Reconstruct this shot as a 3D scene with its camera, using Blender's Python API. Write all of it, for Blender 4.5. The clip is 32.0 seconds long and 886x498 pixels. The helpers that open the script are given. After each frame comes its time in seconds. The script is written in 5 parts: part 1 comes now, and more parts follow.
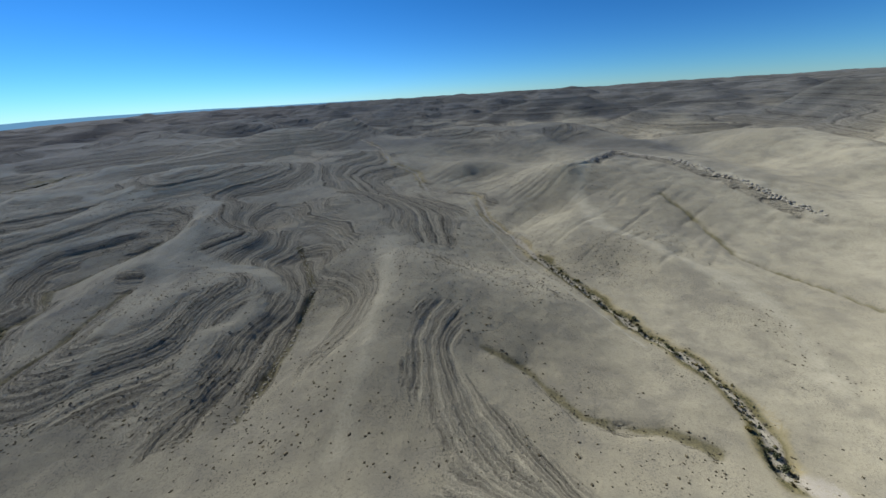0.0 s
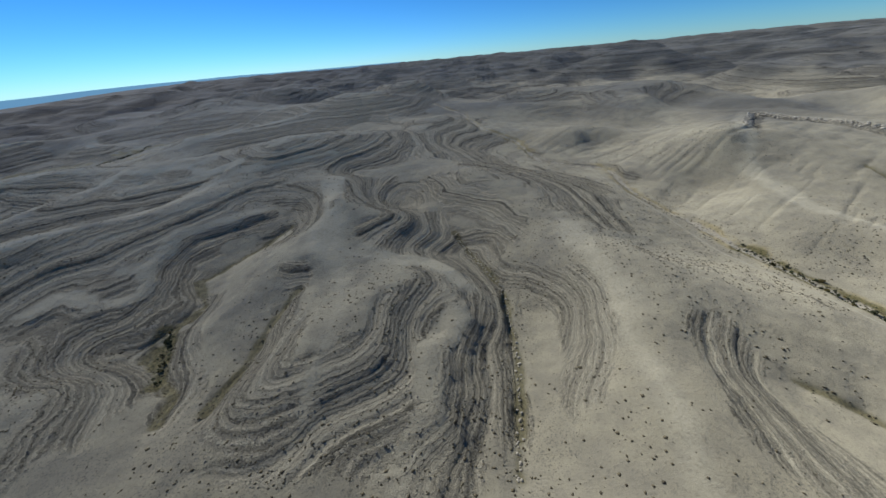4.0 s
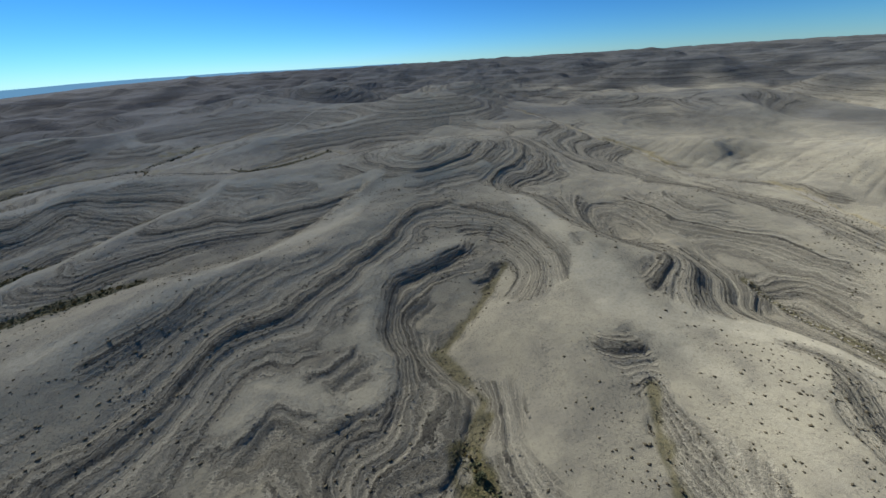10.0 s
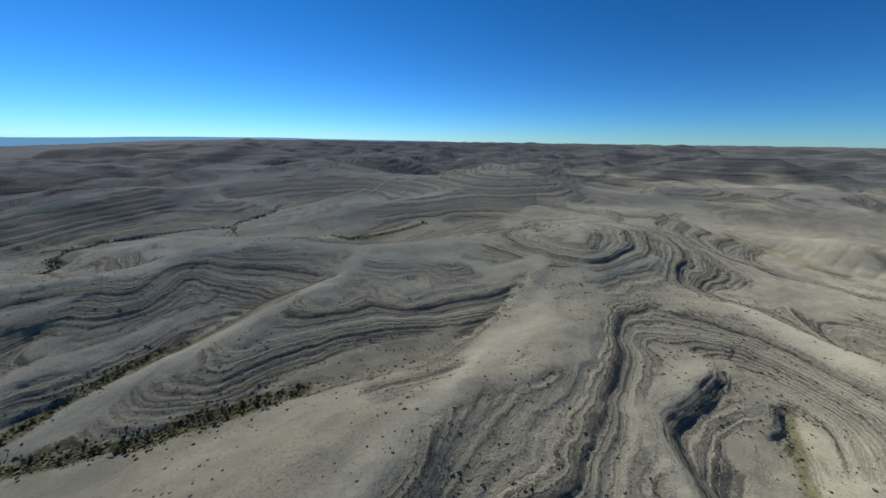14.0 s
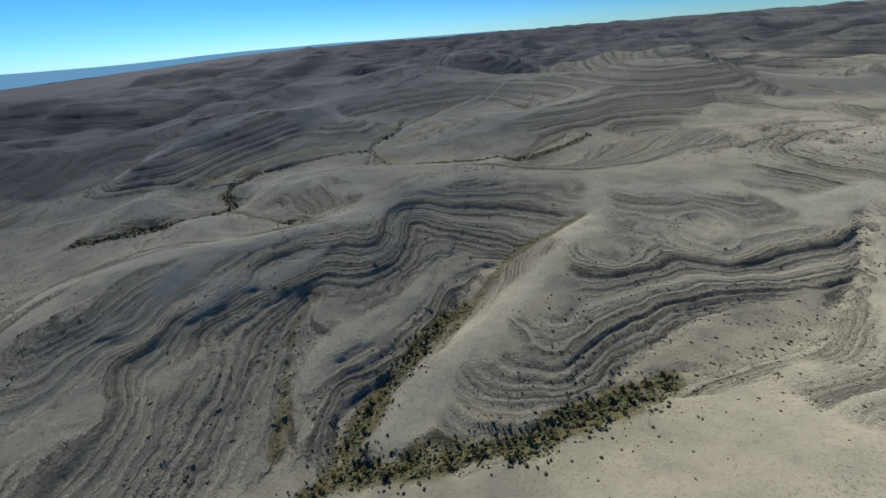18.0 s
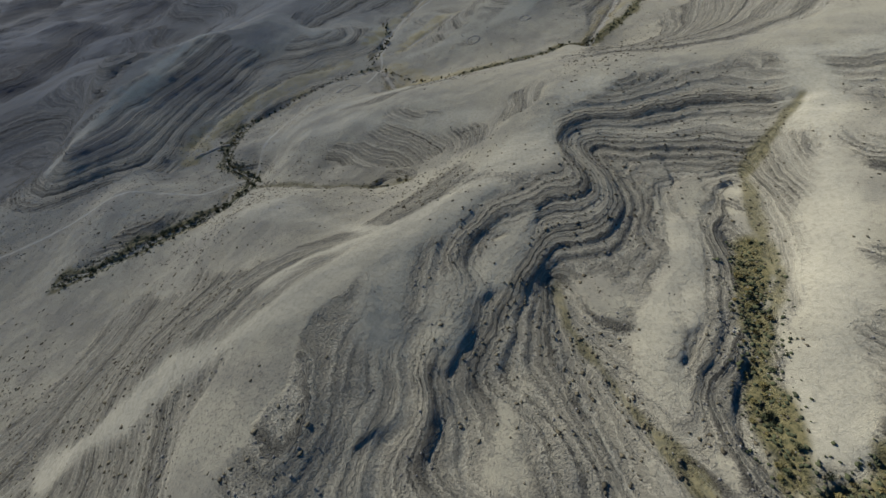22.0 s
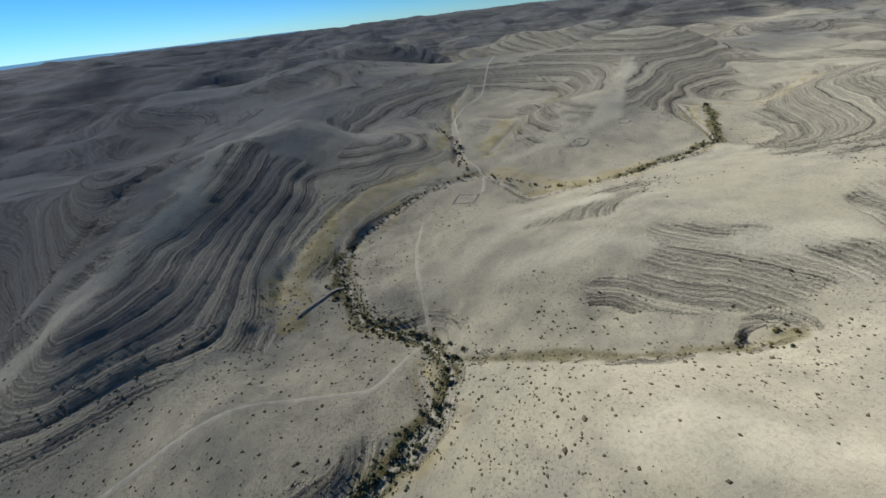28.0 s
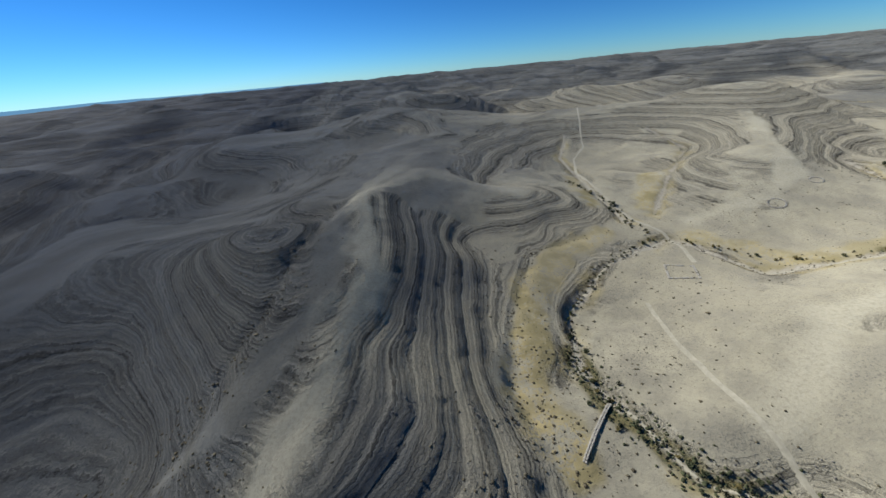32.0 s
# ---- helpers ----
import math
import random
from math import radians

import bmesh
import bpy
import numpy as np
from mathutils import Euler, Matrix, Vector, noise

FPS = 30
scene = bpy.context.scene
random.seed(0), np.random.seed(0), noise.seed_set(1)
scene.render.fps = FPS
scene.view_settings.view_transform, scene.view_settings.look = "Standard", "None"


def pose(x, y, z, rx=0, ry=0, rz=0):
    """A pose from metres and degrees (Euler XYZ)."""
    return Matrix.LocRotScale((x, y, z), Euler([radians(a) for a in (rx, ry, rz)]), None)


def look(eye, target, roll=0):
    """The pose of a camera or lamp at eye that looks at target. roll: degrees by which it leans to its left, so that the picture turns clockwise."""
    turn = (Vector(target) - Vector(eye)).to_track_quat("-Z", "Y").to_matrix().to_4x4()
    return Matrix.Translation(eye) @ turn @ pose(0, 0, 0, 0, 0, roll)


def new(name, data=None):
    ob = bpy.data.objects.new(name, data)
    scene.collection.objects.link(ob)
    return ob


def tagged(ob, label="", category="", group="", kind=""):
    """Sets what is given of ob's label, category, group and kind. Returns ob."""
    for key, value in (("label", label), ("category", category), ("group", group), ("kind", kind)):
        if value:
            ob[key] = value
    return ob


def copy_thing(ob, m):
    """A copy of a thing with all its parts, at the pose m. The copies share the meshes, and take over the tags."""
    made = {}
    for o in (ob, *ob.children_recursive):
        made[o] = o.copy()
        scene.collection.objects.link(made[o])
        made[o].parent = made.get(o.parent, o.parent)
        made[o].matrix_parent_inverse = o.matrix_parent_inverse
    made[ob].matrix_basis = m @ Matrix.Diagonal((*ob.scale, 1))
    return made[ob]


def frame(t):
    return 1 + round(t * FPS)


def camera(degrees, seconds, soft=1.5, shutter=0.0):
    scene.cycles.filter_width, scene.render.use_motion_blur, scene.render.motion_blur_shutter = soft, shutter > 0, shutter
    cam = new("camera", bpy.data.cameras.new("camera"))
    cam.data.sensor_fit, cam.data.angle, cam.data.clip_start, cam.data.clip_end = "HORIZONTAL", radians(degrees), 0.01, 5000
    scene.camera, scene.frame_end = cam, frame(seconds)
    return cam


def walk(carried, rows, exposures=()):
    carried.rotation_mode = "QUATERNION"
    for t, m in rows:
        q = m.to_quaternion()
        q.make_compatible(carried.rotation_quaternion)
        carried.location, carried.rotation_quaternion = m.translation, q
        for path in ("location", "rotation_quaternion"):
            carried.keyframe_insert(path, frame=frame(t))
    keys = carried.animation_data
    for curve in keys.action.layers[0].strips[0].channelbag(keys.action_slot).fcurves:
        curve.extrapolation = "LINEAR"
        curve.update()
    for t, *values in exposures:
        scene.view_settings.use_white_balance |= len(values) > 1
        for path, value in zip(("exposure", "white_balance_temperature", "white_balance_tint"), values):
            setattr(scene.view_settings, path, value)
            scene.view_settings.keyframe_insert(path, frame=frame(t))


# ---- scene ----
cam = camera(102.9, 32.0)
METRES, EYE, TILT, LEAN, TURN = 700.0, 110.0, -23.6, 3.4, 0.0
ROWS = [
    (0.0, 0.0, 0.0, 0.0, 0.0, 0.0, -0.0),
    (0.5, -0.0139, 0.0056, 0.002, 0.59, -0.67, 0.23),
    (1.0, -0.0276, 0.0111, 0.0038, 0.91, 0.45, -0.26),
    (1.5, -0.0415, 0.0163, 0.0055, 0.42, 3.4, -1.56),
    (2.0, -0.0556, 0.0214, 0.0069, 0.87, 5.71, -2.77),
    (2.5, -0.0696, 0.0266, 0.0079, 4.43, 2.38, -3.44),
    (3.0, -0.0831, 0.0316, 0.0095, 5.97, -3.28, -2.01),
    (3.5, -0.0966, 0.0363, 0.0111, 4.39, -5.5, -0.46),
    (5.5, -0.1523, 0.0554, 0.0174, 5.03, -3.74, -1.38),
    (6.0, -0.1663, 0.0601, 0.0191, 4.93, -3.84, -2.03),
    (6.5, -0.1802, 0.0648, 0.0208, 4.33, -4.27, -1.39),
    (7.0, -0.1943, 0.0697, 0.0226, 4.91, -6.16, -1.48),
    (7.5, -0.2082, 0.0745, 0.0239, 4.88, -5.65, -2.02),
    (8.0, -0.2221, 0.0796, 0.0251, 3.42, -6.04, -1.07),
    (8.5, -0.2364, 0.0849, 0.0263, 4.02, -6.57, -1.2),
    (9.0, -0.2504, 0.0899, 0.0275, 4.34, -6.07, -1.61),
    (9.5, -0.2645, 0.0949, 0.0288, 4.72, -4.24, -2.28),
    (10.0, -0.2784, 0.1002, 0.03, 2.84, -4.77, -1.45),
    (10.5, -0.2927, 0.1054, 0.0312, 2.56, -4.61, -1.39),
    (11.0, -0.307, 0.1105, 0.0324, 4.46, -3.54, -2.14),
    (11.5, -0.3214, 0.1155, 0.0336, 5.06, -1.12, -3.6),
    (12.0, -0.336, 0.1204, 0.0353, 4.05, 0.75, -4.51),
    (12.5, -0.3506, 0.1252, 0.0365, 3.43, 3.06, -4.74),
    (13.0, -0.3653, 0.1298, 0.0379, 4.03, 4.14, -5.29),
    (13.5, -0.3803, 0.1339, 0.0391, 3.69, 7.3, -6.52),
    (14.0, -0.3955, 0.138, 0.0403, 4.56, 6.11, -6.53),
    (14.5, -0.4107, 0.142, 0.0414, 7.36, 4.75, -7.42),
    (16.5, -0.4721, 0.1551, 0.0447, 9.01, 3.61, -7.58),
    (17.0, -0.4882, 0.1584, 0.0449, 11.5, 0.32, -7.69),
    (17.5, -0.5041, 0.1615, 0.0452, 14.09, -4.24, -7.36),
    (18.0, -0.5197, 0.1647, 0.0455, 13.91, -9.28, -5.05),
    (18.5, -0.5353, 0.1678, 0.0457, 13.31, -13.8, -2.82),
    (19.0, -0.5508, 0.1712, 0.046, 12.9, -17.03, -1.24),
    (19.5, -0.5664, 0.1749, 0.0462, 10.57, -19.36, 0.61),
    (20.0, -0.5818, 0.179, 0.0468, 9.21, -22.7, 2.73),
    (20.5, -0.5972, 0.1834, 0.0475, 8.03, -22.46, 3.19),
    (21.0, -0.6126, 0.1883, 0.0483, 4.22, -22.52, 3.83),
    (21.5, -0.6281, 0.1937, 0.0499, 2.19, -24.53, 4.82),
    (22.0, -0.6434, 0.1996, 0.0511, 2.03, -22.69, 5.33),
    (22.5, -0.6584, 0.2059, 0.0522, -0.22, -23.74, 7.0),
    (23.0, -0.6732, 0.213, 0.054, -2.11, -22.96, 8.36),
    (23.5, -0.6879, 0.2203, 0.0565, -3.79, -19.65, 8.4),
    (24.0, -0.7022, 0.228, 0.0589, -5.14, -17.53, 8.54),
    (24.5, -0.7162, 0.2359, 0.0614, -6.44, -15.54, 8.07),
    (25.0, -0.73, 0.2442, 0.064, -7.69, -15.12, 8.1),
    (25.5, -0.7437, 0.2527, 0.0664, -8.83, -14.16, 8.2),
    (27.5, -0.7948, 0.2888, 0.0769, -12.15, -10.19, 8.22),
    (28.0, -0.8076, 0.298, 0.0798, -12.38, -9.95, 8.24),
    (28.5, -0.8202, 0.3073, 0.0828, -13.21, -10.0, 8.83),
    (29.0, -0.833, 0.3166, 0.0862, -12.56, -6.88, 7.74),
    (29.5, -0.8457, 0.326, 0.0897, -12.23, -3.77, 6.62),
    (30.0, -0.8584, 0.3352, 0.0934, -12.99, -1.64, 5.59),
    (30.5, -0.871, 0.3444, 0.0971, -13.83, -1.69, 5.86),
    (31.0, -0.8837, 0.3536, 0.1008, -12.3, -2.94, 6.22),
    (31.5, -0.8964, 0.3628, 0.1047, -11.39, -2.75, 6.1),
    (32.0, -0.9089, 0.3719, 0.1085, -11.35, -2.98, 6.65),
]
walk(cam, [(t, pose(0, 0, EYE, TILT, LEAN, TURN) @ pose(METRES * x, METRES * y, METRES * z, 90 + pitch, roll, yaw)) for t, x, y, z, yaw, pitch, roll in ROWS], exposures=((0.0, 0.27, 6050.0, 8.0),))


# ---- sky and sun ----
SUN_AZ, SUN_EL = 138.0, 37.0          # degrees: azimuth counted from east over north
world = bpy.data.worlds.new("desert sky")
scene.world = world
world.use_nodes = True
wt = world.node_tree
sky = wt.nodes.new("ShaderNodeTexSky")
sky.sky_type = "NISHITA"
sky.sun_disc = False
sky.sun_elevation = radians(SUN_EL)
sky.sun_rotation = radians(90.0 - SUN_AZ)
sky.altitude = 2500.0
sky.air_density, sky.dust_density, sky.ozone_density = 1.0, 0.05, 6.0
wt.nodes["Background"].inputs["Strength"].default_value = 0.058
deep = wt.nodes.new("ShaderNodeGamma")              # a dry, deep blue desert sky
deep.inputs["Gamma"].default_value = 1.35
tint = wt.nodes.new("ShaderNodeMix")
tint.data_type, tint.blend_type = "RGBA", "MULTIPLY"
tint.inputs[0].default_value = 1.0
height = wt.nodes.new("ShaderNodeTexCoord")
sep = wt.nodes.new("ShaderNodeSeparateXYZ")
fade = wt.nodes.new("ShaderNodeValToRGB")           # dust whitens the air towards the horizon
for spot, col in zip((0.0, 0.55), ((0.40, 0.58, 0.68, 1), (0.11, 0.62, 0.68, 1))):
    stop = fade.color_ramp.elements[0 if spot == 0 else 1]
    stop.position, stop.color = spot, col
wt.links.new(height.outputs["Generated"], sep.inputs[0])
wt.links.new(sep.outputs[2], fade.inputs[0])
wt.links.new(fade.outputs[0], tint.inputs[7])
wt.links.new(sky.outputs["Color"], deep.inputs["Color"])
wt.links.new(deep.outputs["Color"], tint.inputs[6])
wt.links.new(tint.outputs[2], wt.nodes["Background"].inputs["Color"])
lamp = bpy.data.lights.new("sun", "SUN")
lamp.energy, lamp.angle, lamp.color = 5.0, radians(0.55), (1.0, 0.945, 0.855)
sun = new("sun", lamp)
sd = Vector((math.cos(radians(SUN_AZ)) * math.cos(radians(SUN_EL)), math.sin(radians(SUN_AZ)) * math.cos(radians(SUN_EL)), math.sin(radians(SUN_EL))))
sun.matrix_world = look(sd * 500, (0, 0, 0))


# ---- materials ----

def mat(name):
    m = bpy.data.materials.new(name)
    m.use_nodes = True
    t = m.node_tree
    return m, t, t.nodes["Principled BSDF"]


def node(t, kind, **sets):
    n = t.nodes.new(kind)
    for k, v in sets.items():
        n.inputs[k].default_value = v
    return n


def mixc(t, f, a, b, mode="MIX"):
    """Mixes two colours; each of f, a, b is a socket or a value."""
    n = t.nodes.new("ShaderNodeMix")
    n.data_type, n.blend_type = "RGBA", mode
    for s, v in ((n.inputs[0], f), (n.inputs[6], a), (n.inputs[7], b)):
        if isinstance(v, bpy.types.NodeSocket):
            t.links.new(v, s)
        else:
            s.default_value = v if isinstance(v, float) else (*v, 1.0)
    return n.outputs[2]


def maths(t, op, a, b=0.0, c=0.0, clamp=False):
    n = t.nodes.new("ShaderNodeMath")
    n.operation, n.use_clamp = op, clamp
    for s, v in zip(n.inputs, (a, b, c)):
        if isinstance(v, bpy.types.NodeSocket):
            t.links.new(v, s)
        else:
            s.default_value = v
    return n.outputs[0]


def ramp(t, v, lo, hi):
    n = t.nodes.new("ShaderNodeMapRange")
    n.interpolation_type = "SMOOTHSTEP"
    t.links.new(v, n.inputs[0])
    n.inputs[1].default_value, n.inputs[2].default_value = lo, hi
    return n.outputs[0]


def noise_at(t, vec, scale, detail=4.0, rough=0.55):
    n = node(t, "ShaderNodeTexNoise", Scale=scale, Detail=detail, Roughness=rough)
    t.links.new(vec, n.inputs["Vector"])
    return n.outputs["Fac"]


def attr(t, name):
    n = t.nodes.new("ShaderNodeAttribute")
    n.attribute_name = name
    return n.outputs["Fac"]


def ground_material():
    m, t, p = mat("desert ground")
    geo = t.nodes.new("ShaderNodeNewGeometry")
    pos = geo.outputs["Position"]
    sep = t.nodes.new("ShaderNodeSeparateXYZ")
    t.links.new(pos, sep.inputs[0])
    nrm = t.nodes.new("ShaderNodeSeparateXYZ")
    t.links.new(geo.outputs["Normal"], nrm.inputs[0])
    big = noise_at(t, pos, 0.012, 5.0)
    mid = noise_at(t, pos, 0.09, 5.0, 0.6)
    fine = noise_at(t, pos, 1.1, 6.0, 0.7)
    grit = noise_at(t, pos, 5.0, 3.0, 0.7)
    # beds of rock: a pale tread, a dark broken riser, again and again, of uneven thickness
    comb = t.nodes.new("ShaderNodeCombineXYZ")
    t.links.new(maths(t, "MULTIPLY", sep.outputs[0], 0.006), comb.inputs[0])
    t.links.new(maths(t, "MULTIPLY", sep.outputs[1], 0.006), comb.inputs[1])
    t.links.new(attr(t, "bed"), comb.inputs[2])
    bed = noise_at(t, comb.outputs[0], 0.8, 4.0, 0.75)
    wide = noise_at(t, comb.outputs[0], 0.16, 3.0, 0.6)
    zz = maths(t, "ADD", attr(t, "bed"), maths(t, "MULTIPLY", noise_at(t, comb.outputs[0], 0.5, 2.0), 1.4))
    zz = maths(t, "ADD", zz, maths(t, "MULTIPLY", mid, 0.5))
    zz = maths(t, "ADD", zz, maths(t, "MULTIPLY", fine, 0.62))
    zz = maths(t, "ADD", zz, maths(t, "MULTIPLY", noise_at(t, pos, 0.42, 3.0, 0.6), 0.55))
    count = maths(t, "MULTIPLY", zz, 1.0 / 0.56)
    saw = maths(t, "FRACT", count)
    saw2 = maths(t, "FRACT", maths(t, "MULTIPLY", zz, 1.0 / 2.9))
    broken = ramp(t, noise_at(t, pos, 0.16, 4.0, 0.65), 0.38, 0.58)
    # each thin bed has its own thickness and colour
    own = t.nodes.new("ShaderNodeTexWhiteNoise")
    own.noise_dimensions = "1D"
    t.links.new(maths(t, "FLOOR", count), own.inputs["W"])
    own_sep = t.nodes.new("ShaderNodeSeparateColor")
    t.links.new(own.outputs["Color"], own_sep.inputs[0])
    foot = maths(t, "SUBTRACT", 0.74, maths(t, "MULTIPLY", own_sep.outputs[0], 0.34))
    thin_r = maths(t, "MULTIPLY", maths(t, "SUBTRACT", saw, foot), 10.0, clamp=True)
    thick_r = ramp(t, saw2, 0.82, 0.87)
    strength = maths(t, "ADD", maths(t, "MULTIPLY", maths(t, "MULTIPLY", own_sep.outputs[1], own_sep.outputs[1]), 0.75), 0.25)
    # dark riser lines: bare rock and crevices, with their shade put into the colour
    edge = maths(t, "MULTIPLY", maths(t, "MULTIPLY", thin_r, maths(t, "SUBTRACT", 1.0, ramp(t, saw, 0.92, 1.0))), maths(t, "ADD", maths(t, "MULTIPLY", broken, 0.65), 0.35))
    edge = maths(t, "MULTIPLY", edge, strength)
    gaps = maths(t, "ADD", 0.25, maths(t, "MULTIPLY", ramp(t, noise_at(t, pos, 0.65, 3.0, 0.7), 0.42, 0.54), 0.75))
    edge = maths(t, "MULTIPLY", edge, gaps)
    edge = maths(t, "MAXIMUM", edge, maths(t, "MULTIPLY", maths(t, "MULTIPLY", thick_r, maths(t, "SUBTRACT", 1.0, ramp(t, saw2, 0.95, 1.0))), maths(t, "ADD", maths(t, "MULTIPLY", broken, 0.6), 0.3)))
    brink = maths(t, "SUBTRACT", 1.0, ramp(t, saw, 0.02, 0.26))
    hard = attr(t, "hard")
    bound = maths(t, "ADD", attr(t, "ledges"), maths(t, "MULTIPLY", maths(t, "SUBTRACT", fine, 0.5), 0.7))
    bound = ramp(t, maths(t, "ADD", bound, maths(t, "MULTIPLY", maths(t, "SUBTRACT", mid, 0.5), 0.5)), 0.10, 0.85)
    ledge = maths(t, "MULTIPLY", bound, maths(t, "ADD", maths(t, "MULTIPLY", hard, 0.50), 0.50))
    # loose soil, pale on the crests, tan on the slopes
    soil = mixc(t, ramp(t, big, 0.35, 0.65), (0.455, 0.413, 0.298), (0.385, 0.347, 0.247))
    soil = mixc(t, maths(t, "MULTIPLY", ramp(t, noise_at(t, pos, 0.035, 5.0, 0.65), 0.50, 0.68), 0.6), soil, (0.27, 0.248, 0.195))
    soil = mixc(t, ramp(t, mid, 0.4, 0.75), soil, (0.315, 0.287, 0.215))
    soil = mixc(t, maths(t, "MULTIPLY", ramp(t, fine, 0.50, 0.72), 0.55), soil, (0.19, 0.172, 0.138))
    soil = mixc(t, maths(t, "MULTIPLY", ramp(t, grit, 0.56, 0.70), 0.5), soil, (0.13, 0.12, 0.10))
    speck = maths(t, "MULTIPLY", ramp(t, noise_at(t, pos, 1.9, 2.0, 0.6), 0.55, 0.66), ramp(t, noise_at(t, pos, 0.05, 3.0), 0.40, 0.62))
    soil = mixc(t, maths(t, "MULTIPLY", speck, 0.6), soil, (0.12, 0.112, 0.095))
    soil = mixc(t, maths(t, "MULTIPLY", attr(t, "crests"), 0.75), soil, mixc(t, ramp(t, fine, 0.4, 0.65), (0.52, 0.477, 0.356), (0.43, 0.392, 0.288)))
    stony = mixc(t, ramp(t, bed, 0.38, 0.62), (0.27, 0.245, 0.184), (0.45, 0.410, 0.305))
    stony = mixc(t, maths(t, "MULTIPLY", ramp(t, grit, 0.50, 0.66), 0.45), stony, (0.115, 0.104, 0.080))
    rubble = noise_at(t, pos, 2.3, 3.0, 0.75)
    stony = mixc(t, maths(t, "MULTIPLY", ramp(t, rubble, 0.48, 0.60), 0.50), stony, (0.13, 0.117, 0.090))
    stony = mixc(t, maths(t, "MULTIPLY", hard, 0.32), stony, (0.13, 0.118, 0.093))
    stony = mixc(t, maths(t, "MULTIPLY", brink, 0.62), stony, (0.56, 0.510, 0.385))
    soil = mixc(t, maths(t, "MULTIPLY", bound, 0.72), soil, stony)
    # bare rock, coloured darker to paint in the shade of cracks and risers
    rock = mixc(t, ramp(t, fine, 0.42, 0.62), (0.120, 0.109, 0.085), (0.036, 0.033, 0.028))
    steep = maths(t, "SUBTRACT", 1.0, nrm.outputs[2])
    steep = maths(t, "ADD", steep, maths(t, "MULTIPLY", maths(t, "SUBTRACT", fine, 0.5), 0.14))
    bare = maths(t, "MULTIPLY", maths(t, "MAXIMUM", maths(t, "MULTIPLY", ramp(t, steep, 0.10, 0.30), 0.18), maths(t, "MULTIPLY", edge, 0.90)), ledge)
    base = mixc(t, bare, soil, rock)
    # shade and blue haze of the western and far hills, put into the colour
    haze_shade = mixc(t, ramp(t, wide, 0.40, 0.60), (0.026, 0.035, 0.050), (0.072, 0.086, 0.106))
    haze_shade = mixc(t, maths(t, "MULTIPLY", edge, ledge), haze_shade, (0.014, 0.016, 0.020))
    haze_shade = mixc(t, maths(t, "MULTIPLY", ramp(t, mid, 0.45, 0.7), 0.5), haze_shade, (0.05, 0.053, 0.06))
    haze_shade = mixc(t, maths(t, "MULTIPLY", maths(t, "MULTIPLY", brink, ledge), maths(t, "MULTIPLY", strength, 0.55)), haze_shade, (0.20, 0.20, 0.195))
    base = mixc(t, attr(t, "haze_shade"), base, haze_shade)
    # dry grass, gravel and wheel tracks
    grass = mixc(t, ramp(t, mid, 0.40, 0.60), (0.47, 0.385, 0.195), (0.34, 0.287, 0.145))
    patchy = maths(t, "MULTIPLY", attr(t, "grass"), ramp(t, maths(t, "ADD", maths(t, "MULTIPLY", fine, 0.5), maths(t, "MULTIPLY", mid, 0.5)), 0.43, 0.51))
    base = mixc(t, patchy, base, grass)
    herbs = mixc(t, ramp(t, fine, 0.35, 0.6), (0.085, 0.082, 0.04), (0.21, 0.18, 0.085))
    base = mixc(t, maths(t, "MULTIPLY", attr(t, "herbs"), ramp(t, mid, 0.25, 0.45)), base, herbs)
    base = mixc(t, maths(t, "MULTIPLY", attr(t, "gravel"), ramp(t, fine, 0.3, 0.5)), base, mixc(t, grit, (0.54, 0.49, 0.40), (0.33, 0.30, 0.25)))
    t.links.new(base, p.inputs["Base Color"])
    p.inputs["Roughness"].default_value = 0.95
    p.inputs["Specular IOR Level"].default_value = 0.15
    p.inputs["Diffuse Roughness"].default_value = 1.0
    # relief in metres: grit, and the steps from tread to tread
    h = maths(t, "ADD", maths(t, "MULTIPLY", fine, maths(t, "ADD", 0.20, maths(t, "MULTIPLY", ledge, 0.32))), maths(t, "MULTIPLY", grit, 0.12))
    steps = maths(t, "MULTIPLY", maths(t, "SUBTRACT", thin_r, saw), 0.50)
    steps = maths(t, "ADD", steps, maths(t, "MULTIPLY", maths(t, "SUBTRACT", thick_r, saw2), 0.6))
    h = maths(t, "ADD", h, maths(t, "MULTIPLY", maths(t, "ADD", steps, maths(t, "MULTIPLY", rubble, 0.75)), ledge))
    bump = node(t, "ShaderNodeBump", Strength=1.0, Distance=1.0)
    t.links.new(h, bump.inputs["Height"])
    t.links.new(bump.outputs[0], p.inputs["Normal"])
    return m


GROUND = ground_material()


# ---- the lie of the land ----
LINES = []


def line(kind, name, *places):
    """A crest, gully, ledge or slope of the land: places of x, y and height."""
    LINES.append((kind, name, places))


line("gully", "main_wadi", (-142, 623, 49.1), (-96, 545, 42.7), (-69, 438, 38.8), (-37, 413, 29.3), (-21, 353, 23.3), (27, 323, 22.2), (30, 268, 19.4), (45, 223, 17.3), (52, 195, 16.4), (68, 156, 14.5), (75, 133, 14.2), (83, 113, 14.2), (89, 100, 14), (91, 88, 13.3), (91, 74, 12.4), (87, 62, 11.8))
line("gully", "east_valley", (162, 265, 32.2), (167, 242, 25.3), (168, 221, 20.3), (162, 180, 15.6), (175, 162, 13.2), (185, 149, 11.9), (190, 133, 10.9))
line("crest", "east_ridge", (122, 318, 47.4), (102, 269, 27.8), (99, 222, 25.4), (113, 198, 24.4), (121, 177, 23.6), (137, 151, 18), (139, 122, 14), (128, 92, 12))
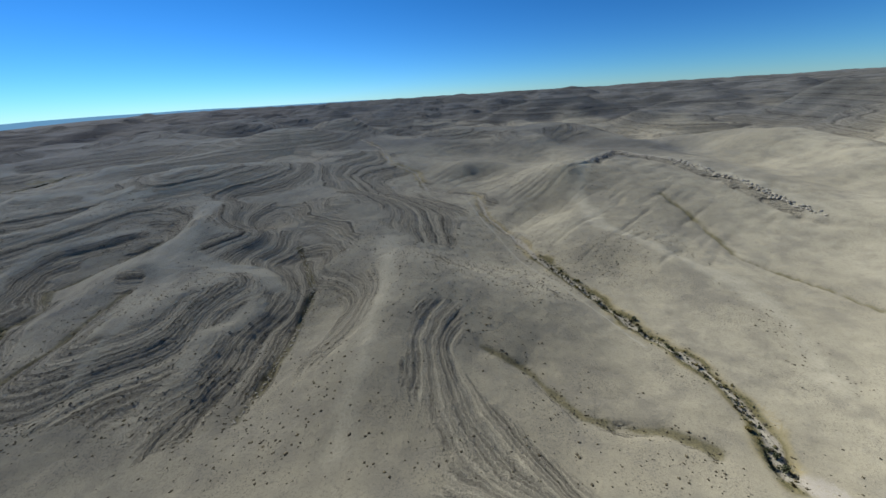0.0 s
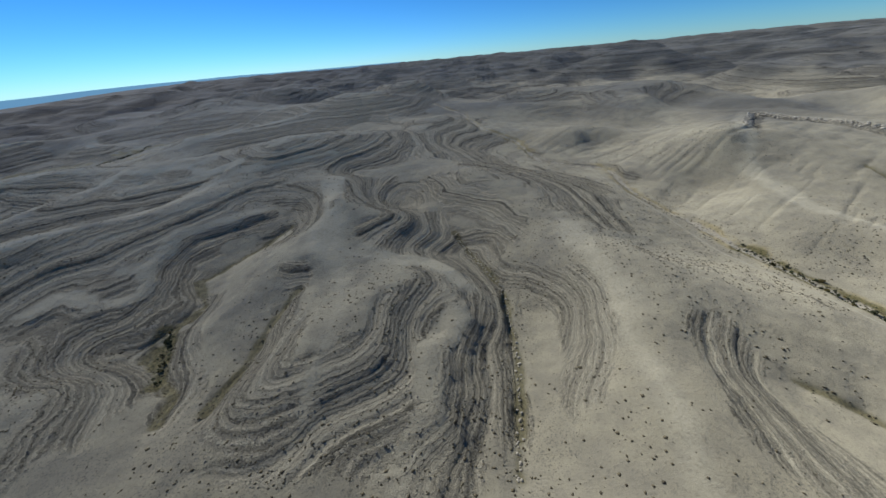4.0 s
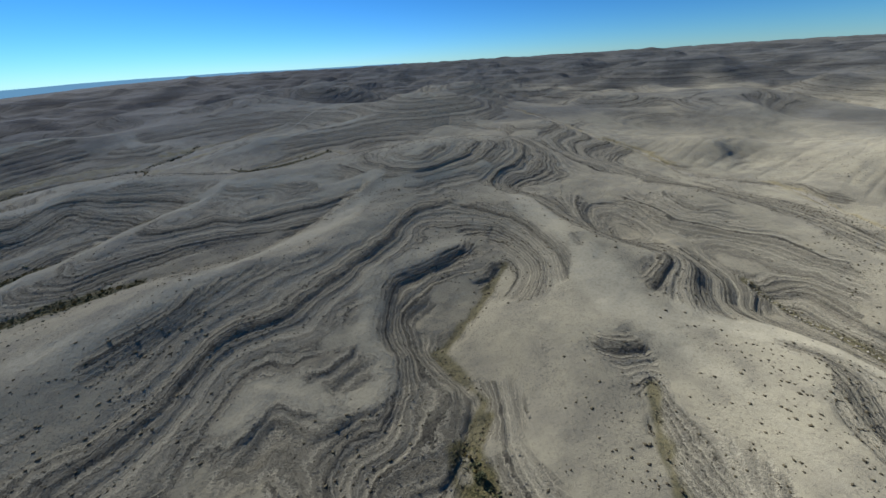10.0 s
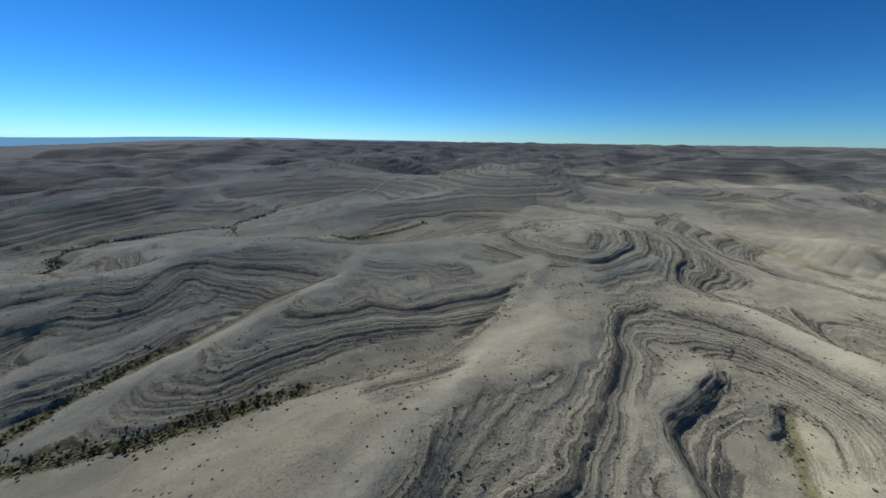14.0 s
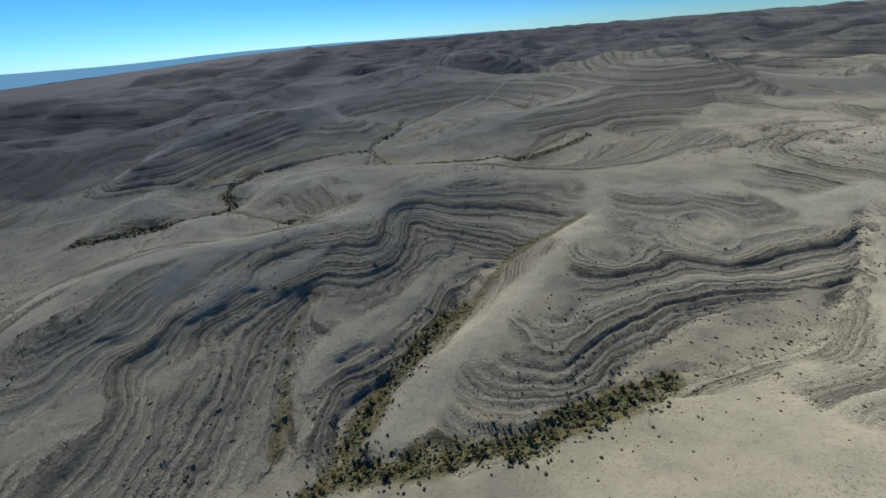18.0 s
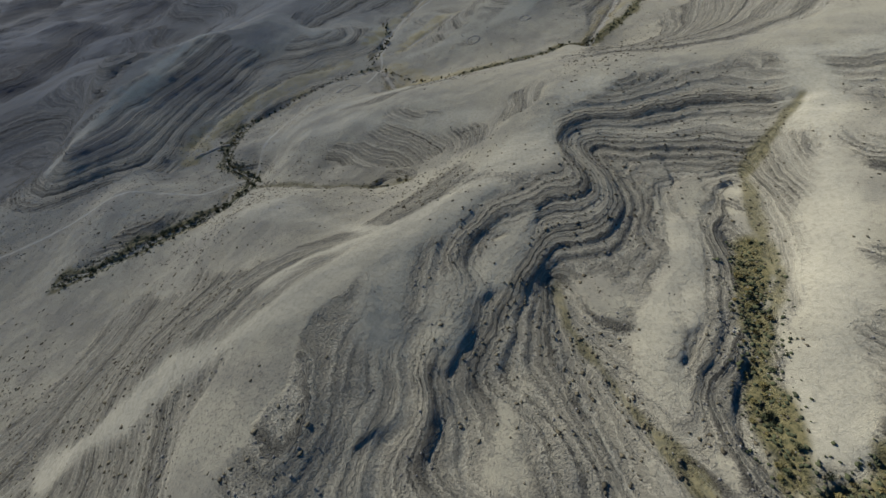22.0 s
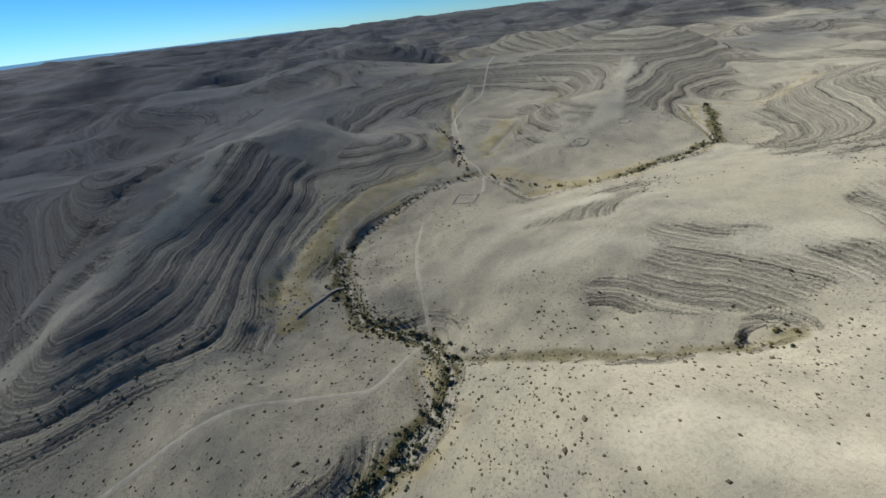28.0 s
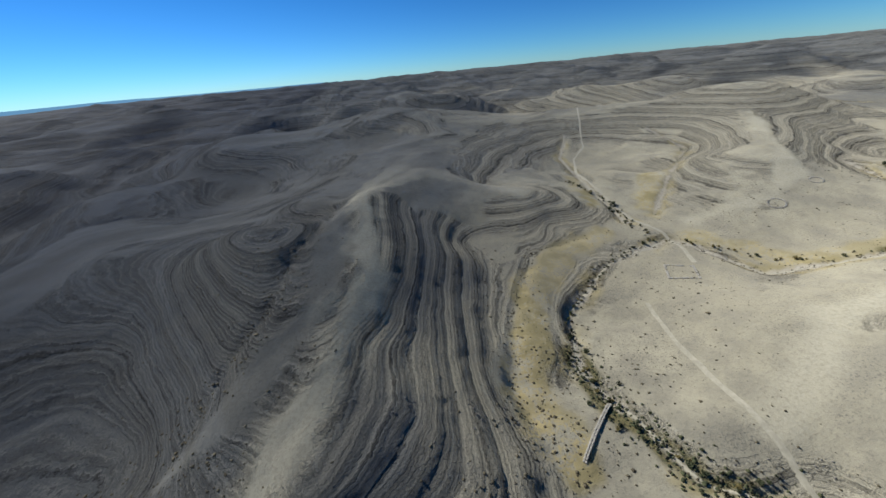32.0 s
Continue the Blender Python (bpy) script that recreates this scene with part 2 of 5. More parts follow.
line("crest", "cliff_hill", (130, 331, 46.4), (195, 424, 37.9), (211, 327, 42.2), (226, 259, 34.1), (239, 219, 24.5))
line("gully", "mid_ravine", (9, 106, 25.3), (24, 99, 20.1), (32, 87, 17.6), (38, 79, 16.8), (48, 76, 15.3), (61, 75, 14), (72, 69, 13))
line("crest", "mid_ridge", (-35, 191, 36.1), (-31, 147, 36.2), (-33, 116, 32.2), (-31, 90, 33.1), (-33, 75, 29.8), (-33, 63, 27.1))
line("gully", "long_gully", (-90, 192, 32.6), (-83, 180, 28), (-69, 152, 26.5), (-66, 117, 23.8), (-68, 95, 22.3), (-70, 78, 22.2))
line("lip", "long_lip", (-85, 150, 31.4), (-83, 128, 30), (-87, 109, 29.7), (-88, 94, 28.5), (-88, 78, 24.9))
line("gully", "fork_gully", (-191, 135, 29.9), (-197, 125, 29.3), (-198, 114, 27), (-182, 103, 26.7), (-173, 97, 26.7), (-170, 87, 27.3))
line("gully", "short_gully", (-149, 140, 36.7), (-153, 122, 33.6), (-153, 113, 32), (-154, 101, 30.5), (-156, 90, 29.3))
line("crest", "spur_b", (-151, 193, 47.8), (-144, 168, 41.4), (-133, 144, 38.7), (-126, 122, 38.9), (-126, 101, 36.7), (-126, 88, 32.2))
line("crest", "spur_c", (-129, 166, 39.7), (-113, 160, 36.5), (-99, 161, 32.3), (-80, 141, 30.9), (-84, 118, 29.3), (-85, 101, 27.7))
line("gully", "basin", (-181, 201, 36.3), (-195, 173, 32.4), (-206, 156, 30.9), (-192, 140, 29.9), (-197, 125, 29.3), (-197, 112, 26.9))
line("lip", "basin_lip", (-191, 217, 41.4), (-203, 204, 40.2), (-223, 185, 39.7), (-225, 159, 37.2), (-215, 151, 34.3), (-213, 139, 32.7), (-219, 129, 33.9), (-233, 126, 35.1), (-247, 131, 35.2), (-250, 125, 34.5), (-259, 115, 34.1))
line("crest", "knot", (-184, 289, 56.4), (-222, 261, 55.4), (-243, 260, 53.4))
line("crest", "back_ridge", (-168, 247, 49.7), (-156, 198, 47.1), (-149, 167, 41.7), (-132, 160, 39.7), (-109, 157, 36))
line("crest", "west_ridge", (-243, 260, 53.4), (-258, 226, 47.4), (-277, 197, 47.4), (-291, 168, 51.1), (-302, 142, 49.9), (-318, 136, 46))
line("gully", "far_gully", (-254, 264, 54.2), (-273, 229, 45.6), (-290, 207, 42.4), (-325, 187, 40.9), (-349, 175, 39.5), (-362, 166, 37.7), (-379, 158, 37.2))
line("crest", "ridge_a", (-249, 270, 56.3), (-273, 265, 52.3), (-290, 273, 55.9), (-318, 266, 55.7), (-339, 269, 55.6), (-344, 256, 52.4), (-355, 231, 49.7), (-374, 198, 44.4), (-382, 184, 43), (-387, 174, 39.5), (-394, 161, 36.8))
line("gully", "gully_a", (-347, 253, 50.7), (-366, 236, 46.7), (-375, 227, 43.7), (-383, 201, 41.7), (-386, 191, 42.5), (-398, 176, 39.3), (-404, 162, 36.9))
line("crest", "ridge_b", (-414, 264, 57.9), (-429, 240, 54.4), (-444, 224, 54.6), (-471, 202, 55.7), (-473, 180, 54.7))
line("lip", "spur_lip", (-395, 220, 43.3), (-395, 210, 41.9), (-403, 186, 40.5), (-413, 173, 40.8), (-416, 156, 37.7))
line("gully", "near_gully", (-327, 187, 40.6), (-341, 178, 40.1), (-361, 167, 37.6))
line("gully", "gully_b", (-435, 194, 45.6), (-434, 183, 43), (-428, 170, 40.6), (-423, 161, 39.2), (-417, 150, 37.4))
line("lip", "ledge_b", (-467, 166, 51.3), (-459, 172, 48.4), (-454, 187, 49.4), (-434, 200, 47), (-435, 214, 51.4), (-449, 218, 54.3))
line("crest", "long_crest", (-407, 266, 58.4), (-436, 241, 54.4), (-456, 220, 54.2), (-475, 206, 55), (-484, 194, 57.3), (-501, 181, 56.5), (-528, 170, 47.7), (-558, 162, 33.5))
line("gully", "gully_a2", (-374, 231, 44.2), (-382, 222, 42.7), (-388, 203, 41.1), (-396, 182, 40.8), (-402, 170, 38.1), (-407, 159, 36.9), (-402, 150, 36))
line("gully", "gully_near2", (-402, 150, 36), (-388, 156, 36.6), (-374, 162, 37.7), (-358, 167, 37.5))
line("crest", "white_top", (-476, 208, 54.4), (-490, 220, 46.6), (-519, 237, 46.4), (-531, 238, 44.4))
line("crest", "low_spur", (-476, 208, 54.4), (-494, 202, 53.8), (-501, 195, 54.8))
line("gully", "hollow", (-474, 251, 41.2), (-490, 252, 39.6), (-510, 257, 38.6), (-528, 265, 36), (-543, 273, 32.6), (-553, 279, 30.4))
line("gully", "west_wadi", (-219, 450, 41.2), (-217, 432, 42.8), (-311, 400, 40.1), (-341, 432, 39.4), (-381, 359, 38), (-450, 346, 38.6), (-492, 358, 32.2), (-505, 394, 34.3), (-544, 385, 32.4), (-575, 363, 30.4), (-586, 338, 30.6), (-579, 302, 30), (-560, 290, 27.5), (-556, 276, 29.2), (-561, 263, 30.6), (-573, 255, 29.3))
line("gully", "west_wadi2", (-565, 280, 29.2), (-564, 262, 30.1), (-582, 251, 29.6), (-601, 239, 27.7), (-622, 231, 27.2))
line("gully", "north_wadi", (-511, 415, 35.2), (-503, 458, 38.4), (-480, 539, 39.4), (-447, 590, 47.2))
line("gully", "side_wadi", (-492, 419, 35.8), (-448, 457, 43.2), (-385, 510, 41.8), (-376, 569, 50.3))
line("crest", "left_crest", (-600, 540, 57.7), (-636, 480, 56.5), (-641, 437, 62.9), (-642, 371, 58.2), (-656, 333, 53.4), (-675, 308, 41.5))
line("gully", "left_foot", (-542, 408, 34.8), (-572, 400, 36.5), (-597, 363, 35.7), (-609, 333, 32.6), (-606, 312, 32.2))
line("crest", "round_hill", (-481, 322, 46), (-513, 326, 41.2), (-534, 314, 39.6), (-556, 305, 32.6))
line("crest", "round_hill2", (-447, 266, 52.7), (-474, 276, 47.7), (-501, 296, 45.1), (-530, 298, 39.8))
line("crest", "north_hill", (-303, 533, 58.6), (-401, 422, 49.2), (-438, 401, 41.5), (-484, 404, 35.3))
line("crest", "knoll_left", (-640, 463, 57.4), (-606, 490, 58.9), (-579, 473, 51.9), (-558, 445, 48.7))
line("crest", "left_crest2", (-643, 455, 59.8), (-653, 413, 63.4), (-656, 358, 58.6), (-676, 333, 49.4), (-693, 329, 39.3))
line("gully", "left_gully", (-654, 422, 63.6), (-665, 385, 65.2), (-673, 358, 57.8), (-682, 351, 51.4), (-695, 330, 38.3))
line("crest", "far_left", (-649, 452, 58.4), (-715, 463, 50), (-768, 455, 51.1), (-776, 412, 47.5))
line("bed", "bed 1", (-105, 168, 35.7), (-93, 155, 34), (-86, 144, 32.3), (-83, 131, 30.5), (-88, 113, 28.9), (-86, 105, 27.8), (-88, 94, 28.5), (-88, 81, 25.3), (-87, 70, 24))
line("bed", "bed 2", (-182, 216, 39.3), (-189, 201, 37.9), (-205, 196, 38.7), (-217, 190, 39), (-220, 182, 38.4), (-216, 172, 35), (-225, 161, 36.4), (-224, 155, 35.8), (-217, 148, 34.9), (-216, 143, 33.9), (-219, 132, 33.4), (-238, 128, 33.9), (-247, 130, 34.9), (-250, 127, 34.8), (-258, 116, 34.2), (-257, 112, 33.8))
line("bed", "bed 3", (-96, 158, 34.4), (-86, 147, 32.4), (-82, 135, 30.7), (-82, 122, 29.3), (-84, 117, 28.9), (-88, 113, 28.8), (-84, 105, 27.6), (-86, 94, 27.7))
line("bed", "bed 4", (-109, 215, 37.9), (-102, 194, 35), (-101, 183, 33.7), (-108, 173, 33.2))
line("bed", "bed 5", (-191, 221, 40.6), (-188, 214, 39.7), (-190, 203, 38.5), (-202, 202, 39.4), (-206, 195, 39), (-224, 187, 39.7), (-219, 177, 37.1), (-225, 161, 36.8), (-225, 157, 36.4), (-217, 149, 35), (-213, 142, 33.6), (-216, 133, 33.1), (-221, 129, 33.5), (-230, 128, 34.1), (-240, 128, 34.4), (-247, 131, 35.3), (-250, 127, 35.2), (-252, 123, 34.9), (-258, 118, 34.8), (-258, 114, 34.4))
line("bed", "bed 6", (-212, 266, 53.4), (-215, 240, 49.3), (-210, 233, 47.1), (-218, 221, 43.7), (-232, 216, 48), (-239, 203, 48.2), (-239, 187, 45.4), (-243, 178, 44.7), (-249, 173, 44.7), (-263, 174, 46.4), (-270, 166, 45.7), (-280, 162, 47), (-283, 149, 45.2), (-289, 140, 44.9), (-295, 129, 43.6), (-301, 121, 43.2))
line("bed", "bed 7", (-249, 166, 41.9), (-238, 158, 39.1), (-233, 151, 37.9), (-236, 145, 37.5), (-240, 142, 37.5))
line("bed", "bed 8", (-171, 133, 35.3), (-164, 129, 34.3), (-156, 131, 34), (-150, 138, 34.9))
line("bed", "bed 9", (-217, 266, 54.3), (-214, 249, 50.2), (-225, 232, 49.2), (-229, 219, 48.1), (-244, 207, 49.3), (-246, 193, 47.8), (-253, 181, 46), (-258, 173, 45.4), (-259, 166, 44.8), (-273, 163, 45.6), (-280, 157, 45.7), (-283, 151, 45.7), (-283, 145, 44.4), (-280, 137, 43.3))
line("bed", "bed 10", (-214, 244, 48.8), (-212, 229, 45.7), (-221, 214, 45.3), (-234, 201, 46.1), (-240, 190, 45.1), (-237, 180, 43.5), (-248, 168, 43.2), (-245, 164, 42.6))
line("bed", "bed 11", (-187, 221, 40.6), (-192, 208, 39.6), (-203, 200, 39.6), (-204, 193, 37.6), (-224, 190, 40.3), (-222, 184, 39.5), (-219, 177, 37.1), (-226, 165, 37.6), (-226, 161, 37.2))
line("bed", "bed 12", (-269, 183, 48.9), (-279, 180, 49.8), (-290, 168, 51.2), (-295, 157, 51), (-300, 142, 49.7), (-306, 134, 47.2), (-315, 126, 46.5))
line("bed", "bed 13", (-356, 260, 51.6), (-379, 249, 48.3), (-399, 239, 48), (-406, 230, 47.6), (-406, 215, 45.9), (-409, 203, 44.8), (-417, 191, 44.2), (-424, 187, 44.2), (-431, 196, 45.8), (-436, 207, 47.9))
line("bed", "bed 14", (-398, 224, 44.3), (-394, 218, 43.3), (-395, 211, 41.9), (-404, 195, 41.5), (-411, 183, 40.8), (-414, 175, 41.1), (-414, 166, 39.2), (-413, 156, 38))
line("bed", "bed 15", (-315, 213, 43), (-325, 209, 43.3), (-339, 201, 43.6), (-352, 191, 43.7), (-363, 185, 43.9), (-374, 183, 42.6))
line("bed", "bed 16", (-318, 221, 45.6), (-323, 215, 44.5), (-336, 209, 44.9), (-349, 203, 45.5), (-359, 197, 46), (-367, 194, 45.8))
line("bed", "bed 17", (-355, 270, 53.5), (-375, 264, 52.9), (-401, 258, 55.5), (-416, 252, 55), (-424, 245, 54.9), (-421, 233, 53), (-417, 223, 51.9), (-421, 215, 51.3), (-430, 213, 51.8), (-435, 217, 52.6), (-444, 218, 53.6), (-455, 213, 54), (-461, 200, 53), (-461, 193, 52.2), (-460, 182, 50.9), (-471, 178, 52))
line("bed", "bed 18", (-371, 250, 48.8), (-402, 238, 47.7), (-411, 237, 48.3), (-407, 221, 46.3), (-412, 205, 44.8), (-418, 192, 44), (-424, 189, 44.1))
line("bed", "bed 19", (-418, 244, 51.2), (-413, 229, 48.3), (-414, 217, 47.3), (-422, 201, 46), (-427, 199, 46.2))
line("bed", "bed 20", (-396, 223, 44.1), (-395, 217, 43.2), (-400, 206, 42.4), (-405, 196, 41.8), (-410, 187, 41.2), (-414, 177, 41.4), (-418, 167, 39.6), (-417, 159, 38.6), (-413, 152, 37.5))
line("bed", "bed 21", (-444, 215, 52.2), (-448, 205, 50), (-452, 197, 49.3), (-448, 188, 47.8), (-449, 182, 47.1), (-452, 175, 46.6), (-459, 172, 47.2), (-459, 169, 47.2), (-451, 165, 45.5), (-445, 163, 44.8), (-440, 159, 43.7), (-442, 156, 43.7), (-446, 153, 43.7))
line("bed", "bed 22", (-470, 159, 49.2), (-464, 155, 46.9), (-457, 154, 45.1), (-450, 151, 43.8), (-442, 147, 42.7), (-438, 143, 41.8), (-438, 137, 41.3))
line("bed", "bed 23", (-480, 129, 47.4), (-479, 134, 47.9), (-472, 140, 47.9), (-464, 140, 47.2), (-458, 140, 46.7), (-455, 143, 46.9), (-458, 148, 47.6), (-469, 154, 49.2))
line("bed", "bed 24", (-335, 208, 44.1), (-349, 198, 44.7), (-360, 189, 44.1), (-370, 184, 42.7), (-375, 184, 42.7))
line("bed", "bed 25", (-326, 238, 49.5), (-329, 228, 49.3), (-337, 219, 47.9), (-349, 211, 47.3), (-358, 209, 47))
line("bed", "bed 26", (-433, 218, 52.6), (-446, 217, 53.6), (-453, 209, 53.4), (-457, 198, 52.4), (-457, 189, 51.4), (-462, 180, 50.9), (-469, 173, 50.7))
line("bed", "bed 27", (-437, 196, 47.3), (-444, 191, 47.2), (-448, 186, 47.1), (-448, 181, 46.5), (-455, 176, 46.5), (-459, 173, 47.3), (-458, 171, 46.7), (-451, 167, 45.2), (-444, 164, 44.2), (-441, 161, 43.6), (-442, 157, 43.2), (-446, 153, 43.2))
line("bed", "bed 28", (-407, 238, 47.8), (-410, 227, 46.9), (-408, 215, 45.3), (-410, 203, 44.2), (-417, 194, 43.7), (-425, 189, 43.8))
line("bed", "bed 29", (-415, 241, 49.3), (-414, 227, 48.3), (-410, 217, 45.9), (-411, 207, 44.8), (-418, 198, 44.5), (-423, 196, 44.7))
line("bed", "bed 30", (-423, 213, 51.6), (-433, 218, 53), (-444, 218, 53.9), (-450, 214, 53.9), (-456, 205, 53.5), (-460, 197, 52.8), (-458, 187, 51.7), (-459, 182, 51.1), (-465, 178, 51.2), (-469, 174, 51.1))
line("bed", "bed 31", (-436, 209, 50), (-442, 206, 50.2), (-449, 201, 50.2), (-453, 194, 49.9), (-451, 188, 48.9), (-449, 183, 48), (-449, 178, 47.1), (-456, 174, 47.9), (-459, 171, 47.8))
line("bed", "bed 32", (-474, 196, 57.4), (-475, 190, 56.8), (-475, 181, 55.9), (-477, 174, 55.2), (-479, 166, 54.5))
line("bed", "bed 33", (-579, 474, 54), (-601, 470, 55.5), (-615, 448, 54.2), (-617, 400, 49), (-621, 373, 45.3), (-627, 350, 44.2), (-626, 332, 41.6), (-630, 318, 41), (-637, 310, 40.6), (-646, 301, 39.1))
line("bed", "bed 34", (-640, 452, 61.5), (-632, 418, 57.2), (-629, 391, 54), (-632, 370, 51.9), (-639, 355, 51), (-644, 343, 49.8), (-646, 332, 49.2), (-650, 323, 49.1), (-656, 317, 49.3))
line("bed", "bed 35", (-621, 444, 53.5), (-619, 424, 51.1), (-614, 397, 47.7), (-618, 368, 44), (-622, 348, 42.6), (-627, 341, 42.6), (-628, 327, 41.1), (-628, 316, 39.9))
line("bed", "bed 36", (-588, 410, 39), (-591, 387, 37.3), (-603, 362, 35.6), (-607, 343, 33.8), (-610, 334, 33))
line("bed", "bed 37", (-503, 296, 46), (-494, 287, 46), (-482, 278, 46), (-469, 269, 46.5), (-454, 261, 47.9))
line("bed", "bed 38", (-529, 297, 40.3), (-522, 290, 41.2), (-510, 280, 40.1), (-494, 272, 41.2), (-480, 265, 41.5))
line("bed", "bed 39", (-480, 289, 50.9), (-468, 279, 50.9), (-456, 270, 50.9))
line("bed", "bed 40", (-547, 294, 31.4), (-536, 283, 35.3), (-523, 275, 37.3), (-504, 266, 37.8), (-488, 261, 39.1))
line("slope", "slope 1", (-828, 560, 58.7))
line("slope", "slope 2", (-693, 342, 35), (-716, 386, 43.6), (-688, 388, 64.8), (-709, 395, 53.8), (-699, 409, 63.8))
line("slope", "slope 3", (-717, 416, 54.3), (-754, 438, 53.2))
line("slope", "slope 4", (-739, 565, 40), (-767, 565, 46.7), (-690, 594, 48.5))
line("slope", "slope 5", (-687, 715, 63.8))
line("slope", "slope 6", (-640, 237, 23), (-601, 237, 28.3), (-595, 241, 28.9), (-618, 242, 29.5), (-577, 250, 29.4), (-588, 255, 34), (-578, 273, 30.6), (-600, 277, 34.2), (-612, 277, 38.1), (-599, 292, 29.4), (-638, 296, 32.9), (-647, 297, 35.6), (-659, 303, 45.8), (-665, 303, 42.4))
line("slope", "slope 7", (-605, 304, 27.6), (-580, 306, 29.1), (-651, 306, 43), (-625, 309, 38.7), (-666, 311, 44.9), (-659, 312, 50.6), (-577, 312, 32.6), (-630, 313, 40), (-599, 317, 31.6))
line("slope", "slope 8", (-624, 322, 39.9), (-610, 325, 33.1), (-640, 325, 47.1), (-648, 328, 50.9), (-574, 330, 31.3), (-638, 330, 47.6), (-629, 332, 41.9), (-656, 333, 54.5), (-610, 334, 33.3), (-589, 336, 28.9), (-629, 340, 42.2), (-594, 345, 34.6), (-653, 347, 56.5), (-646, 349, 52))
line("slope", "slope 9", (-615, 352, 38.5), (-631, 352, 47.4), (-610, 353, 37.9), (-605, 355, 35.1), (-571, 361, 26.6), (-578, 362, 31), (-636, 364, 55.5), (-637, 376, 57.3), (-630, 376, 50.6), (-636, 380, 56.3), (-596, 387, 37.5), (-628, 391, 54.5), (-574, 393, 35), (-627, 399, 54.1))
line("slope", "slope 10", (-634, 406, 57.4), (-601, 414, 40.2))
line("slope", "slope 11", (-616, 418, 46), (-594, 419, 39), (-635, 420, 58), (-674, 437, 49.8), (-638, 437, 64.1), (-659, 439, 53.4), (-642, 440, 63.5), (-599, 452, 49.8), (-675, 462, 56.4), (-649, 465, 54.2), (-571, 474, 45.5), (-589, 484, 55.9), (-621, 505, 56.4))
line("slope", "slope 12", (-621, 626, 56.5), (-664, 640, 56))
line("slope", "slope 13", (-575, 883, 82.7))
line("slope", "slope 14", (-471, 148, 49.2), (-490, 154, 54.4), (-468, 158, 49.2), (-536, 159, 41.3), (-484, 159, 55.6), (-474, 163, 52.2), (-462, 165, 49.3), (-480, 168, 55.2), (-485, 171, 57.1), (-484, 175, 55.4), (-510, 180, 53.2), (-531, 181, 48.3), (-467, 182, 52.8), (-479, 188, 58))
line("slope", "slope 15", (-472, 195, 56.8), (-492, 198, 55.9), (-488, 203, 52.1), (-464, 207, 54.8), (-511, 208, 48.9), (-544, 212, 37.3), (-467, 213, 56.2), (-516, 215, 47.3), (-507, 216, 50.1), (-530, 217, 43.4), (-501, 217, 47.6))
line("slope", "slope 16", (-549, 225, 37.7), (-537, 236, 44.8), (-522, 238, 47.3), (-508, 240, 44.8), (-506, 247, 41.5), (-530, 248, 41.9), (-493, 250, 38.8), (-474, 252, 42.1), (-467, 256, 43.6), (-518, 256, 39.1), (-464, 261, 46.4), (-560, 263, 31.8), (-564, 268, 30.7), (-476, 270, 45.7))
line("slope", "slope 17", (-491, 270, 42.5), (-461, 272, 52.2), (-510, 273, 34), (-546, 278, 30.6), (-492, 279, 42.6), (-464, 282, 52.2), (-558, 285, 28.7), (-510, 287, 43.9), (-464, 288, 51.9), (-479, 288, 51.5), (-517, 290, 41.3), (-557, 291, 24.8), (-496, 293, 47), (-526, 294, 39.8))
line("slope", "slope 18", (-507, 295, 45.1), (-567, 313, 34))
line("slope", "slope 19", (-551, 320, 34.9), (-563, 321, 30.4), (-499, 322, 43.2), (-527, 327, 41.3), (-488, 360, 29.9), (-557, 364, 30.1), (-499, 382, 34.8), (-547, 387, 31.1), (-518, 388, 31.2), (-513, 409, 34.8))
line("slope", "slope 20", (-549, 423, 36.9), (-498, 425, 35), (-535, 435, 43.8), (-556, 443, 49.4), (-504, 451, 36.6), (-562, 459, 49), (-473, 478, 41.4), (-497, 483, 35.3), (-516, 494, 41.7))
line("slope", "slope 21", (-510, 546, 45.9))
line("slope", "slope 22", (-506, 632, 59.3), (-466, 683, 58))
line("slope", "slope 23", (-402, 152, 36.6), (-419, 153, 38.1), (-390, 154, 35.7), (-450, 155, 45.2), (-439, 158, 42.6), (-376, 159, 36.7), (-426, 162, 39.8), (-405, 162, 36.6), (-362, 164, 37.3), (-396, 168, 38.2), (-406, 170, 38.1), (-429, 170, 40.8), (-384, 171, 38.1), (-447, 171, 44.3))
line("slope", "slope 24", (-413, 172, 41.8), (-399, 174, 37.4), (-427, 175, 41.7), (-369, 177, 41.7), (-457, 179, 48.5), (-411, 179, 42.7), (-387, 179, 40.3), (-434, 182, 41.6), (-407, 184, 41.6), (-382, 185, 42.9), (-427, 186, 44.5), (-364, 188, 44.8), (-371, 190, 42.7), (-451, 191, 49.1))
line("slope", "slope 25", (-428, 196, 46.6), (-356, 198, 47.2), (-435, 199, 46.5), (-350, 199, 47.8), (-366, 199, 46.6), (-452, 200, 50.9), (-399, 200, 43), (-431, 201, 47.1), (-408, 202, 45.2), (-383, 204, 40.3), (-405, 206, 42), (-453, 207, 54.4), (-379, 208, 41.7), (-449, 210, 52.6))
line("slope", "slope 26", (-396, 212, 40.7), (-374, 215, 42), (-440, 217, 53.4), (-366, 220, 47.4), (-449, 220, 55.8), (-386, 221, 45), (-381, 221, 39.9), (-438, 221, 55.7), (-360, 223, 51.2), (-411, 224, 49.3))
